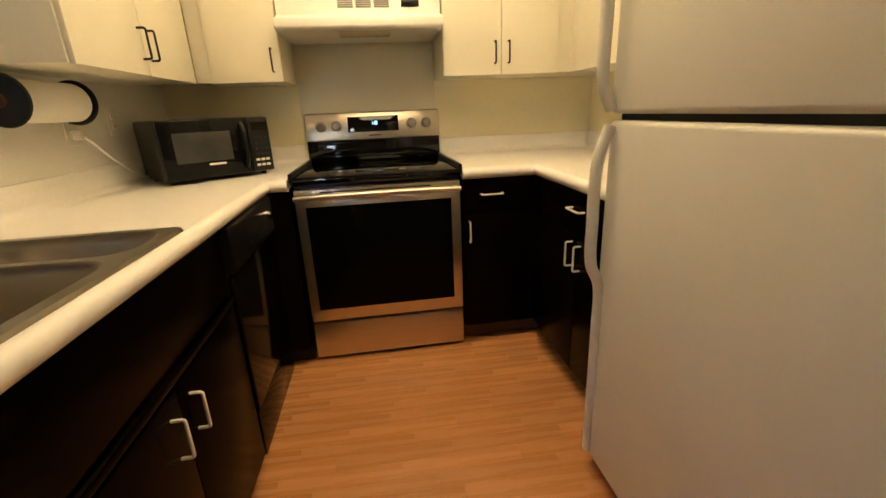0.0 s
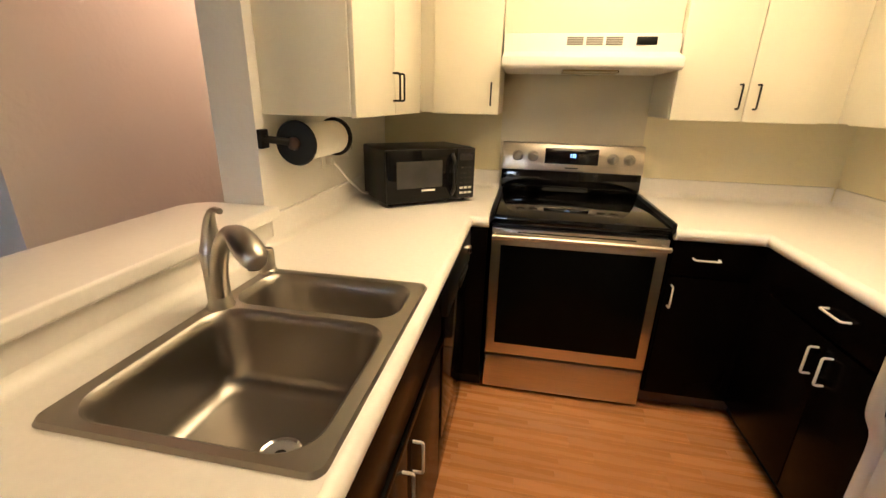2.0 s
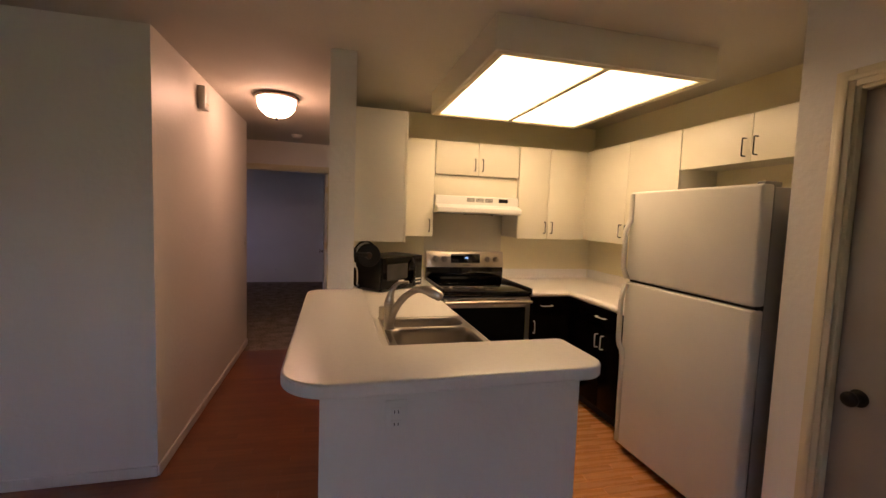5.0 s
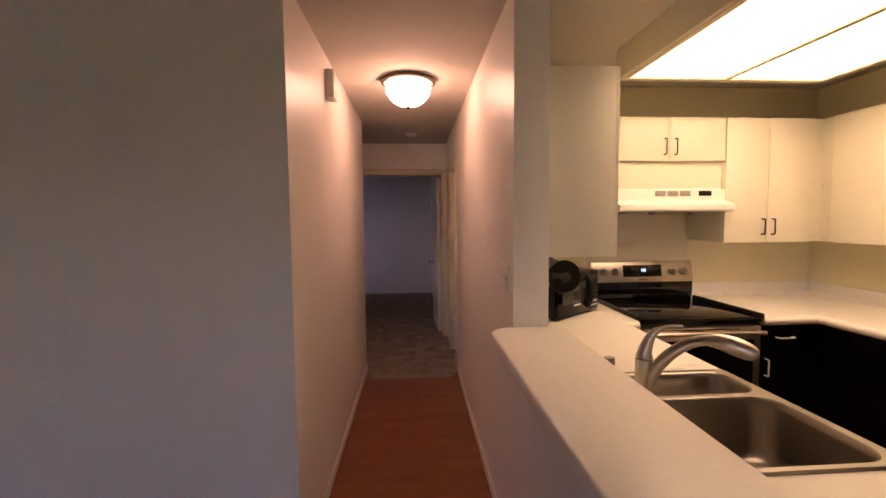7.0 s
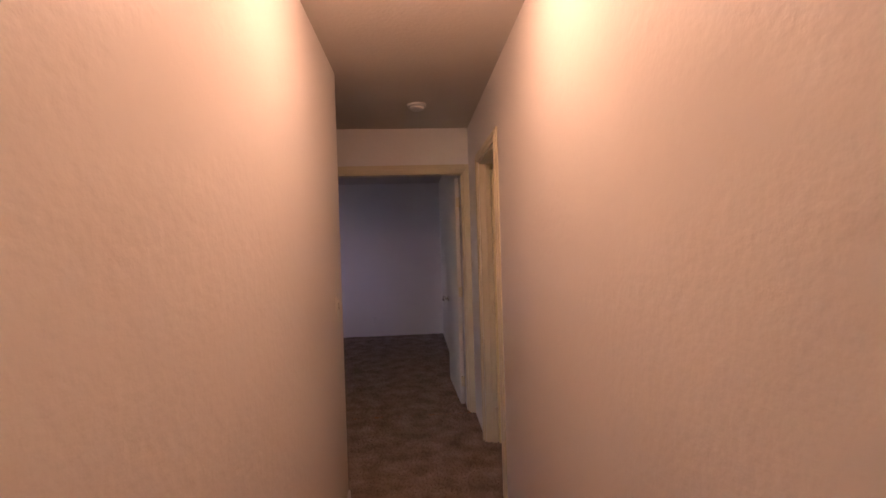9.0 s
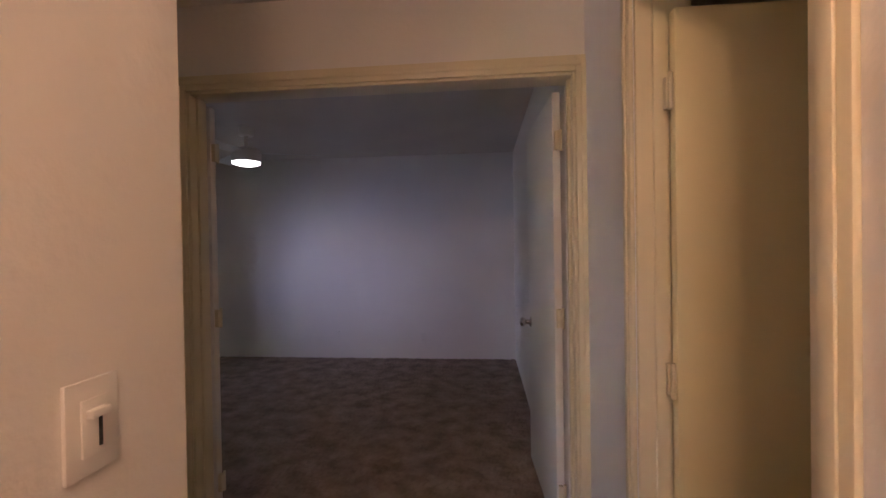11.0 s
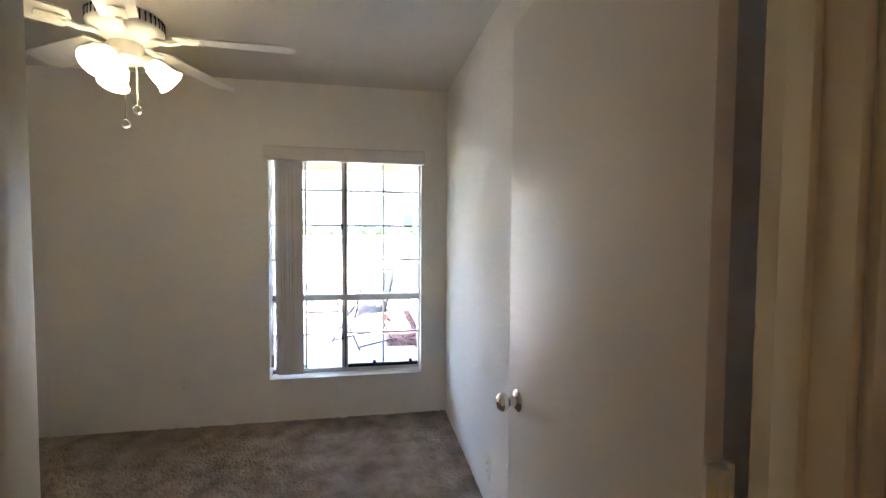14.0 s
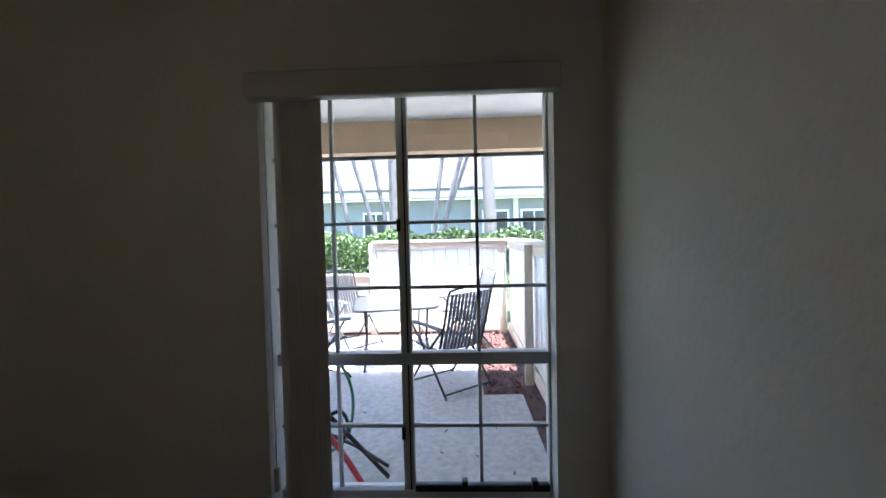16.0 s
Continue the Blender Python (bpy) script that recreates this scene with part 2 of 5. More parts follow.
# ---- structure ----
H = 2.45
W = "white painted textured drywall wall"
built("wall_hall_left", [(-1.90, -1.775, -0.61, 1.87, 0, H)], PAINT, W, "wall")
built("wall_living_north", [(-5.0, -1.90, -0.61, -0.49, 0, H)], PAINT, W, "wall")
built("wall_alcove_south", [(-2.70, -1.90, 1.75, 1.87, 0, H)], PAINT, W, "wall")
built("wall_small_bedroom_east", [(-2.82, -2.70, -0.18, 2.02, 0, H), (-2.82, -2.70, 2.905, 3.03, 0, H), (-2.82, -2.70, 2.02, 2.905, 2.06, H)], PAINTB, W, "wall")
built("wall_hall_end", [(-2.82, -2.62, 3.03, 3.15, 0, H), (-0.905, -0.72, 3.03, 3.15, 0, H), (-2.62, -0.905, 3.03, 3.15, 2.075, H)], PAINT, W, "wall")
built("wall_hall_right", [(-0.87, -0.72, -0.60, 1.82, 0, H), (-0.87, -0.72, 2.48, 3.03, 0, H), (-0.87, -0.72, 1.82, 2.48, 2.05, H)], PAINT, W, "wall")
built("wall_kitchen_back", [(-0.72, 1.86, 0.69, 0.80, 0, H)], PAINTK, W, "wall")
built("wall_kitchen_right", [(1.74, 1.86, -1.80, 0.69, 0, H)], PAINTK, W, "wall")
built("wall_closet", [(1.05, 1.86, -1.92, -1.80, 0, H), (1.05, 1.17, -2.00, -1.92, 0, H), (1.05, 1.17, -6.5, -2.76, 0, H), (1.05, 1.17, -2.76, -2.00, 2.05, H)], PAINT, W, "wall")
built("wall_closet_inside", [(1.75, 1.86, -2.9, -1.92, 0, H), (1.17, 1.75, -3.0, -2.9, 0, H)], PAINT, W, "wall")
built("wall_living_west", [(-5.12, -5.0, -6.6, -0.49, 0, H)], PAINT, W, "wall")
built("wall_living_south", [(-5.0, -2.75, -6.6, -6.5, 0, H), (-2.2, 1.17, -6.6, -6.5, 0, H), (-2.75, -2.2, -6.6, -6.5, 2.0, H), (-2.75, -2.2, -6.6, -6.5, 0, 0.9)], PAINT, W, "wall")
built("wall_bathroom", [(-0.72, 1.86, 3.03, 3.15, 0, H), (1.74, 1.86, 0.80, 3.03, 0, H)], PAINT, W, "wall")
WX0, WX1 = -5.72, -5.53
built("wall_small_bedroom_west", [(WX0, WX1, -0.18, 1.668, 0, H), (WX0, WX1, 2.772, 3.08, 0, H), (WX0, WX1, 1.668, 2.772, 0, 0.305), (WX0, WX1, 1.668, 2.772, 1.955, H)], PAINTB, W, "wall")
built("wall_small_bedroom_north", [(-5.53, -2.82, 2.965, 3.08, 0, H)], PAINTB, W, "wall")
built("wall_small_bedroom_south", [(-5.53, -2.82, -0.18, -0.06, 0, H)], PAINTB, W, "wall")
built("wall_bedroom_south", [(-5.53, -2.82, 3.08, 3.15, 0, H)], PAINTB, W, "wall")
built("wall_bedroom_west", [(WX0, WX1, 3.08, 3.6, 0, H), (WX0, WX1, 4.1, 6.40, 0, H), (WX0, WX1, 3.6, 4.1, 2.0, H), (WX0, WX1, 3.6, 4.1, 0, 0.3)], PAINTB, W, "wall")
built("wall_bedroom_north", [(-5.53, -0.93, 6.285, 6.40, 0, H)], PAINTB, W, "wall")
built("wall_bedroom_east", [(-0.93, -0.80, 3.15, 6.40, 0, H)], PAINTB, W, "wall")
built("half_wall", [(-0.87, -0.72, -1.93, -0.60, 0, 1.008), (-0.72, 0.0, -1.93, -1.81, 0, 1.008)], PAINT, "white painted half wall below the breakfast bar", "wall")
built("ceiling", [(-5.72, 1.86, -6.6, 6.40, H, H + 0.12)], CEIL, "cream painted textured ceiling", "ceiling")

# floors
built("floor", [(-5.0, 1.86, -6.5, -0.49, -0.1, -0.012), (-2.70, 1.86, -0.49, 1.60, -0.1, -0.012), (-0.72, 1.86, 1.60, 3.03, -0.1, 0.0)], SUBF, "orange oak laminate strip floor", "floor")


def carpet(name, x0, x1, y0, y1, cell=0.011):
    nx, ny = int((x1 - x0) / cell), int((y1 - y0) / cell)
    xs, ys = np.linspace(x0, x1, nx + 1), np.linspace(y0, y1, ny + 1)
    X, Y = np.meshgrid(xs, ys, indexing="ij")
    rng = np.random.default_rng(5)
    Z = rng.uniform(-0.006, 0.006, X.shape) - 0.002
    X = X + rng.uniform(-0.004, 0.004, X.shape)
    Y = Y + rng.uniform(-0.004, 0.004, Y.shape)
    i, j = np.meshgrid(np.arange(nx), np.arange(ny), indexing="ij")
    a = (i * (ny + 1) + j).ravel()
    me = bpy.data.meshes.new(name)
    me.from_pydata(np.stack([X, Y, Z], -1).reshape(-1, 3).tolist(), [], np.stack([a, a + ny + 1, a + ny + 2, a + 1], -1).tolist())
    me.materials.append(CARPET)
    return tagged(new(name, me), "brown grey shag carpet, trodden and uneven", "carpet", kind="structure")


carpet("floor_carpet_bedroom", -5.53, -0.93, 3.03, 6.285, 0.017)
carpet("floor_carpet_small_bedroom", -5.53, -2.70, -0.06, 2.965)
carpet("floor_carpet_hall", -2.70, -0.72, 1.60, 3.03)
built("floor_carpet_base", [(-5.53, -0.72, 1.60, 6.285, -0.1, -0.02), (-5.53, -2.7, -0.06, 1.6, -0.1, -0.02)], SUBF, "carpet underlay", "floor")


def baseboard(x0, x1, y0, y1):
    tagged(part("baseboard", bx(x0, x1, y0, y1, 0, 0.062, bev=0.004), BASEB), "white painted wooden baseboard", "baseboard", "baseboards", "structure")


baseboard(-1.775, -1.763, -0.61, 1.87)
baseboard(-5.0, -1.775, -0.622, -0.61)
baseboard(-0.882, -0.87, -1.93, 1.70)
baseboard(-0.882, 0.0, -1.942, -1.93)


def casing(name, axis, a0, a1, top, face, out, depth, label="cream painted door casing with a stepped profile"):
    """Casing round an opening a0..a1 along axis, on the wall face, standing out towards out (+1/-1), with jambs running depth through the wall."""
    t = thing(name, label, "door frame", kind="structure")
    w = 0.062

    def put(nm, u0, u1, z0, z1, f0, f1, bev=0.004):
        f0, f1 = min(f0, f1), max(f0, f1)
        part(nm, bx(u0, u1, f0, f1, z0, z1, bev=bev) if axis == "x" else bx(f0, f1, u0, u1, z0, z1, bev=bev), TRIM, t)

    for u0, u1 in ((a0 - w, a0 + 0.004), (a1 - 0.004, a1 + w)):
        put("side_casing", u0, u1, 0, top + w, face, face + out * 0.012)
        mid = (u0 + 0.018, u1 - 0.02) if u0 < a0 else (u0 + 0.02, u1 - 0.018)
        put("casing_bead", mid[0], mid[1], 0, top + 0.04, face + out * 0.012, face + out * 0.019)
    put("head_casing", a0 + 0.004, a1 - 0.004, top - 0.004, top + w, face, face + out * 0.012)
    put("casing_bead", a0 - 0.02, a1 + 0.02, top + 0.018, top + 0.04, face + out * 0.0125, face + out * 0.0185)
    for u0, u1 in ((a0 - 0.001, a0 + 0.016), (a1 - 0.016, a1 + 0.001)):
        put("jamb", u0, u1, 0, top, face - out * 0.002, face - out * depth)
        s = (u0 + 0.016, u0 + 0.03) if u0 < a0 + 0.001 else (u1 - 0.03, u1 - 0.016)
        put("door_stop", s[0], s[1], 0, top - 0.016, face - out * 0.045, face - out * 0.08, 0.002)
    put("head_jamb", a0 + 0.016, a1 - 0.016, top - 0.016, top + 0.001, face - out * 0.002, face - out * depth)
    return t


casing("door_frame_1", "x", -2.62, -0.905, 2.075, 3.03, -1, 0.122)
casing("door_frame_2", "y", 2.02, 2.905, 2.06, -2.70, 1, 0.122)
casing("door_frame_3", "y", 1.82, 2.48, 2.05, -0.87, -1, 0.152)
casing("door_frame_4", "y", -2.76, -2.00, 2.05, 1.05, -1, 0.122)


def knob(parent, x, z, side, th, m=None):
    """A round knob on a leaf's face, side = +1 or -1 along the leaf's thickness."""
    y = th if side > 0 else 0
    k = part("door_knob", lathe(bmesh.new(), [(0.031, 0), (0.033, 0.004), (0.026, 0.01), (0.016, 0.014), (0.014, 0.03), (0.02, 0.036), (0.028, 0.046), (0.028, 0.056), (0.02, 0.066), (0.006, 0.069)] if side > 0 else [(0.031, 0), (0.033, -0.004), (0.026, -0.01), (0.016, -0.014), (0.014, -0.03), (0.02, -0.036), (0.028, -0.046), (0.028, -0.056), (0.02, -0.066), (0.006, -0.069)], x, y, z, axis="y"), m or CHROME, parent, "round metal door knob")
    return k


def door(name, at, width, height, label, mats=None, hinge_side=-1, k=True, km=None):
    """A flush leaf from its hinge along +x, thickness 0..0.035 along y, at the pose."""
    t = thing(name, label, "door", "interior doors", at, "structure")
    part("leaf", bx(0.0, width, 0, 0.035, 0.012, height, bev=0.002), mats or DOORP, t)
    if k:
        knob(t, width - 0.08, 0.885, 1, 0.035, km)
        knob(t, width - 0.08, 0.885, -1, 0.035, km)
    for z in (0.22, height / 2, height - 0.22):
        h = part("hinge", bx(-0.02, 0.001, 0.008, 0.028, z - 0.042, z + 0.042, bev=0.001), TRIM, t, "cream painted butt hinge")
        part("hinge_pin", lathe(bmesh.new(), [(0.006, z - 0.048), (0.006, z + 0.048)], -0.012, 0.034 if hinge_side > 0 else 0.0, 0, 10), TRIM, t)
    return t


door("door_1", pose(-0.942, 3.20, 0, 0, 0, 92.7), 0.76, 2.05, "white flush bedroom door standing open, chrome knob")
door("door_2", pose(-2.597, 3.205, 0, 0, 0, 172), 0.79, 2.05, "white flush bedroom door folded back against the wall", k=False)
door("door_3", pose(-2.86, 2.886, 0, 0, 0, 182.6), 0.76, 2.04, "white flush door open against the bedroom wall, chrome knob")
door("door_4", pose(-0.785, 2.415, 0, 0, 0, 0), 0.66, 1.985, "cream flush bathroom door standing open", DOORY)
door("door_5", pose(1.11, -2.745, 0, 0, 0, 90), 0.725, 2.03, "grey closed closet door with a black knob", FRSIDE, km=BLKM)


def plate(name, at, label, cat, kind_of):
    """A wall plate in the xz plane, facing -y."""
    t = thing(name, label, cat, "wall plates", at)
    w = 0.115 if kind_of == "double" else 0.07
    part("cover_plate", bx(-w / 2, w / 2, -0.006, 0, -0.057, 0.057, bev=0.002), WPL, t)
    if kind_of == "outlet":
        for z in (-0.02, 0.02):
            part("socket", bx(-0.016, 0.016, -0.009, -0.006, z - 0.014, z + 0.014, bev=0.001), WPL, t)
            for x in (-0.006, 0.006):
                part("slot", bx(x - 0.0012, x + 0.0012, -0.0095, -0.0088, z - 0.004, z + 0.006), BLKP, t)
    elif kind_of == "double":
        for x in (-0.023, 0.023):
            part("toggle", bx(x - 0.005, x + 0.005, -0.018, -0.006, -0.003, 0.014, bev=0.001), WPL, t)
            part("toggle_slot", bx(x - 0.006, x + 0.006, -0.0075, -0.0055, -0.012, 0.012), DGREY, t)
    elif kind_of == "dimmer":
        part("slider_frame", bx(-0.017, 0.017, -0.009, -0.006, -0.034, 0.034, bev=0.001), WPL, t)
        part("slider", bx(-0.012, 0.012, -0.018, -0.009, 0.012, 0.022, bev=0.001), WPL, t)
        part("slider_track", bx(0.004, 0.008, -0.0105, -0.0085, -0.026, 0.012), DGREY, t)
    return t


plate("dimmer_switch", pose(-1.775, 1.705, 1.155, 0, 0, 90), "white dimmer switch plate on the hall wall", "switch", "dimmer")
plate("light_switch", pose(-0.87, -0.47, 1.245, 0, 0, -90), "white double toggle switch plate on the hall wall", "switch", "double")
plate("wall_outlet", pose(-2.04, 6.285, 0.245, 0, 0, 0), "white outlet low on the bedroom wall", "outlet", "outlet")
plate("wall_outlet", pose(-3.10, 6.285, 0.27, 0, 0, 0), "white blank plate low on the bedroom wall", "outlet", "blank")
plate("wall_outlet", pose(-4.33, 2.965, 0.22, 0, 0, 0), "white outlet low on the small bedroom wall", "outlet", "outlet")
plate("wall_outlet", pose(-4.02, 2.965, 0.18, 0, 0, 0), "white cable plate low on the small bedroom wall", "outlet", "blank")
plate("wall_outlet", pose(-5.53, 1.10, 0.31, 0, 0, 90), "white outlet beside the bedroom window", "outlet", "outlet")
plate("wall_outlet", pose(-0.64, -1.93, 0.88, 0, 0, 0), "white outlet under the breakfast bar", "outlet", "outlet")
plate("wall_outlet", pose(-0.72, -0.136, 1.163, 0, 0, 90), "white outlet above the kitchen counter", "outlet", "outlet")
plate("wall_outlet", pose(-0.72, 0.14, 1.187, 0, 0, 90), "white switch plate above the kitchen counter", "switch", "outlet")

# wall chime and smoke detector
t = thing("door_chime", "beige box door chime high on the hall wall", "chime", at=pose(-1.775, 0.215, 2.285))
part("housing", bx(0, 0.05, -0.055, 0.055, -0.08, 0.08, bev=0.006), WPL, t)
part("grille_bar", bx(0.05, 0.053, -0.03, 0.03, -0.045, -0.035, bev=0.001), TRIM, t)
t = thing("smoke_detector", "round white smoke detector on the hall ceiling", "smoke detector", at=pose(-1.305, 2.42, H))
part("base", lathe(bmesh.new(), [(0.066, 0), (0.066, -0.014), (0.05, -0.016)]), WPL, t)
part("cap", lathe(bmesh.new(), [(0.05, -0.016), (0.05, -0.03), (0.04, -0.036), (0.01, -0.037)]), WPL, t)

# hall lamp
t = thing("hall_ceiling_lamp", "lit ribbed glass bowl ceiling lamp with a dark metal rim", "ceiling lamp", at=pose(-1.31, 0.60, H))
part("rim", lathe(bmesh.new(), [(0.16, 0), (0.178, -0.01), (0.18, -0.028), (0.165, -0.034), (0.15, -0.02)], n=48), BRONZE, t)
bm = lathe(bmesh.new(), [(0.143, -0.022), (0.147, -0.06), (0.14, -0.10), (0.115, -0.135), (0.08, -0.163), (0.03, -0.178), (0.008, -0.18)], n=96)
for v in bm.verts:
    a = math.atan2(v.co.y, v.co.x)
    k = 1 + 0.025 * math.cos(24 * a)
    v.co.x, v.co.y = v.co.x * k, v.co.y * k
part("glass_bowl", bm, HGLOW, t, "lit white ribbed glass bowl")
part("finial", lathe(bmesh.new(), [(0.012, -0.18), (0.014, -0.187), (0.006, -0.198)]), BLKM, t)

# kitchen ceiling light box
LX0, LX1, LY0, LY1, LZ = -0.126, 1.126, -1.305, 0.06, 2.285
t = thing("ceiling_light_box", "large cream boxed ceiling light with two lit diffuser panels", "ceiling light")
for a in ((LX0, LX1, LY0, LY0 + 0.02), (LX0, LX1, LY1 - 0.02, LY1), (LX0, LX0 + 0.02, LY0 + 0.02, LY1 - 0.02), (LX1 - 0.02, LX1, LY0 + 0.02, LY1 - 0.02)):
    part("side_board", bx(*a, LZ, H, bev=0.002), CABW, t)
mx = (LX0 + LX1) / 2
for a in ((LX0 + 0.02, LX1 - 0.02, LY0 + 0.02, LY0 + 0.055), (LX0 + 0.02, LX1 - 0.02, LY1 - 0.055, LY1 - 0.02), (LX0 + 0.02, LX0 + 0.055, LY0 + 0.055, LY1 - 0.055), (LX1 - 0.055, LX1 - 0.02, LY0 + 0.055, LY1 - 0.055), (mx - 0.017, mx + 0.017, LY0 + 0.055, LY1 - 0.055)):
    part("panel_frame", bx(*a, LZ - 0.003, LZ + 0.02, bev=0.002), TRIM, t)
for a in ((LX0 + 0.055, mx - 0.017), (mx + 0.017, LX1 - 0.055)):
    part("diffuser", bx(*a, LY0 + 0.055, LY1 - 0.055, LZ + 0.008, LZ + 0.014), KGLOW, t, "lit frosted plastic diffuser panel", smooth=False)
part("top_board", bx(LX0 + 0.02, LX1 - 0.02, LY0 + 0.02, LY1 - 0.02, LZ + 0.1, LZ + 0.11), CABW, t)

# ---- kitchen things ----
def pull(parent, a, b, out, m, r=0.004, rise=0.028):
    """A bent wire pull between two points of a face, standing out along the vector."""
    a, b, o = Vector(a), Vector(b), Vector(out) * rise
    d = (b - a).normalized() * 0.006
    return part("handle", tube(bmesh.new(), [a, a + o * 0.8, a + o * 0.95 + d * 0.4, a + o + d, b + o - d, b + o * 0.95 - d * 0.4, b + o * 0.8, b], r, 8), m, parent, "bent wire pull handle")


def on_face(axis, face, out, u0, u1, z0, z1, th=0.018, bev=0.003):
    f = (min(face, face + out * th), max(face, face + out * th))
    return bx(u0, u1, f[0], f[1], z0, z1, bev=bev) if axis == "y" else bx(f[0], f[1], u0, u1, z0, z1, bev=bev)


def vec(axis, face, u, z):
    return (u, face, z) if axis == "y" else (face, u, z)


def cabinet(name, label, group, body, axis, face, out, fronts, m, hm):
    """body: box of the carcass; fronts: (name, u0, u1, z0, z1, handle) with handle (u, z, 'v'|'h') or None."""
    t = thing(name, label, "cabinet", group)
    part("body", bx(*body, bev=0.002), m, t)
    for nm, u0, u1, z0, z1, h in fronts:
        d = part(nm, on_face(axis, face, out, u0 + 0.0015, u1 - 0.0015, z0, z1), m, t)
        if h:
            u, z, way = h
            f = face + out * 0.018
            a, b = (vec(axis, f, u, z - 0.05), vec(axis, f, u, z + 0.05)) if way == "v" else (vec(axis, f, u - 0.05, z), vec(axis, f, u + 0.05, z))
            pull(d, a, b, (0, out, 0) if axis == "y" else (out, 0, 0), hm)
    return t


UL = "cream painted upper cabinet with flat doors and black pulls"
ZB, ZT = 1.34, 2.147
cabinet("upper_cabinet", UL, "upper cabinets", (-0.719, -0.418, -0.555, 0.33, ZB, ZT), "x", -0.418, 1,
        [("door", -0.552, -0.135, ZB - 0.004, ZT, (-0.165, ZB + 0.10, "v")), ("door", -0.135, 0.285, ZB - 0.004, ZT, (-0.105, ZB + 0.10, "v"))], CABW, BLKM)
cabinet("upper_cabinet", "narrow cream upper cabinet with one door beside the hood", "upper cabinets", (-0.417, -0.022, 0.336, 0.689, ZB, ZT), "y", 0.336, -1,
        [("door", -0.345, -0.022, ZB - 0.004, ZT, (-0.06, ZB + 0.09, "v"))], CABW, BLKM)
cabinet("hood_cabinet", "short cream cabinet above the range hood", "upper cabinets", (-0.018, 0.748, 0.336, 0.689, 1.885, ZT), "y", 0.336, -1,
        [("door", -0.015, 0.364, 1.87, ZT, (0.33, 1.96, "v")), ("door", 0.364, 0.745, 1.87, ZT, (0.40, 1.96, "v"))], CABW, BLKM)
part("hood_filler_board", bx(-0.018, 0.748, 0.352, 0.372, 1.692, 1.884, bev=0.001), CABW, None)
tagged(bpy.data.objects["hood_filler_board"], "cream filler board between the hood and its cabinet", "panel")
cabinet("upper_cabinet", UL, "upper cabinets", (0.752, 1.437, 0.336, 0.689, ZB, ZT), "y", 0.336, -1,
        [("door", 0.752, 1.05, ZB - 0.004, ZT, (1.015, ZB + 0.10, "v")), ("door", 1.05, 1.35, ZB - 0.004, ZT, (1.085, ZB + 0.10, "v"))], CABW, BLKM)
cabinet("upper_cabinet", UL, "upper cabinets", (1.438, 1.739, -0.785, 0.689, ZB, ZT), "x", 1.438, -1,
        [("door", -0.26, 0.25, ZB - 0.004, ZT, (-0.225, ZB + 0.10, "v")), ("door", -0.785, -0.26, ZB - 0.004, ZT, (-0.30, ZB + 0.10, "v"))], CABW, BLKM)
cabinet("fridge_cabinet", "short cream cabinet above the fridge", "upper cabinets", (1.438, 1.739, -1.795, -0.79, 1.885, ZT), "x", 1.438, -1,
        [("door", -1.29, -0.79, 1.875, ZT, (-1.255, 1.96, "v")), ("door", -1.795, -1.29, 1.875, ZT, (-1.325, 1.96, "v"))], CABW, BLKM)

# base cabinets
LF = -0.118
t = cabinet("sink_cabinet", "black painted sink cabinet with two doors and white pulls", "base cabinets", (-0.719, LF, -1.79, -0.625, 0.09, 0.50), "x", LF, 1,
            [("door", -1.60, -1.06, 0.035, 0.615, (-1.11, 0.515, "v")), ("door", -1.06, -0.64, 0.035, 0.615, (-1.012, 0.515, "v")), ("false_front", -1.79, -0.64, 0.665, 0.86, None), ("side_panel", -1.79, -1.60, 0.035, 0.615, None)], CABB, WPL)
part("front_rail", bx(LF - 0.02, LF + 0.004, -1.79, -0.625, 0.50, 0.872, bev=0.002), CABB, t)
part("edge_moulding", bx(LF + 0.004, LF + 0.026, -1.79, -0.64, 0.628, 0.654, bev=0.008), CABB, t)
part("toe_kick", bx(-0.71, LF - 0.002, -1.79, -0.625, 0.0, 0.089), BLKP, t)
t = thing("dishwasher", "black built-in dishwasher under the counter", "dishwasher")
part("body", bx(-0.71, LF - 0.002, -0.615, -0.05, 0.10, 0.868, bev=0.003), BLKP, t)
part("door_panel", bx(LF, LF + 0.022, -0.612, -0.052, 0.20, 0.70, bev=0.006), DISHG, t)
c = part("control_panel", bx(LF, LF + 0.034, -0.612, -0.052, 0.71, 0.862, bev=0.01), BLKP, t)
part("dial", lathe(bmesh.new(), [(0.022, 0), (0.022, 0.012), (0.016, 0.016)], LF + 0.034, -0.13, 0.79, axis="x"), CHROME, c, "chrome dial")
part("latch_handle", bx(LF + 0.034, LF + 0.048, -0.42, -0.22, 0.735, 0.765, bev=0.006), BLKP, c)
part("kick_plate", bx(LF - 0.01, LF + 0.014, -0.612, -0.052, 0.004, 0.19, bev=0.003), DISHG, t)
t = thing("corner_filler", "black painted filler panel beside the range", "cabinet", "base cabinets")
part("body", bx(-0.719, -0.012, -0.042, 0.689, 0.09, 0.872, bev=0.002), CABB, t)
part("toe_kick", bx(-0.71, -0.012, 0.02, 0.6, 0, 0.09), BLKP, t)
cabinet("base_cabinet", "black painted base cabinet with a drawer and a door", "base cabinets", (0.77, 1.739, 0.016, 0.689, 0.09, 0.872), "y", 0.016, -1,
        [("drawer", 0.775, 1.10, 0.71, 0.862, (0.908, 0.79, "h")), ("door", 0.775, 1.10, 0.10, 0.70, (0.797, 0.61, "v"))], CABB, WPL)
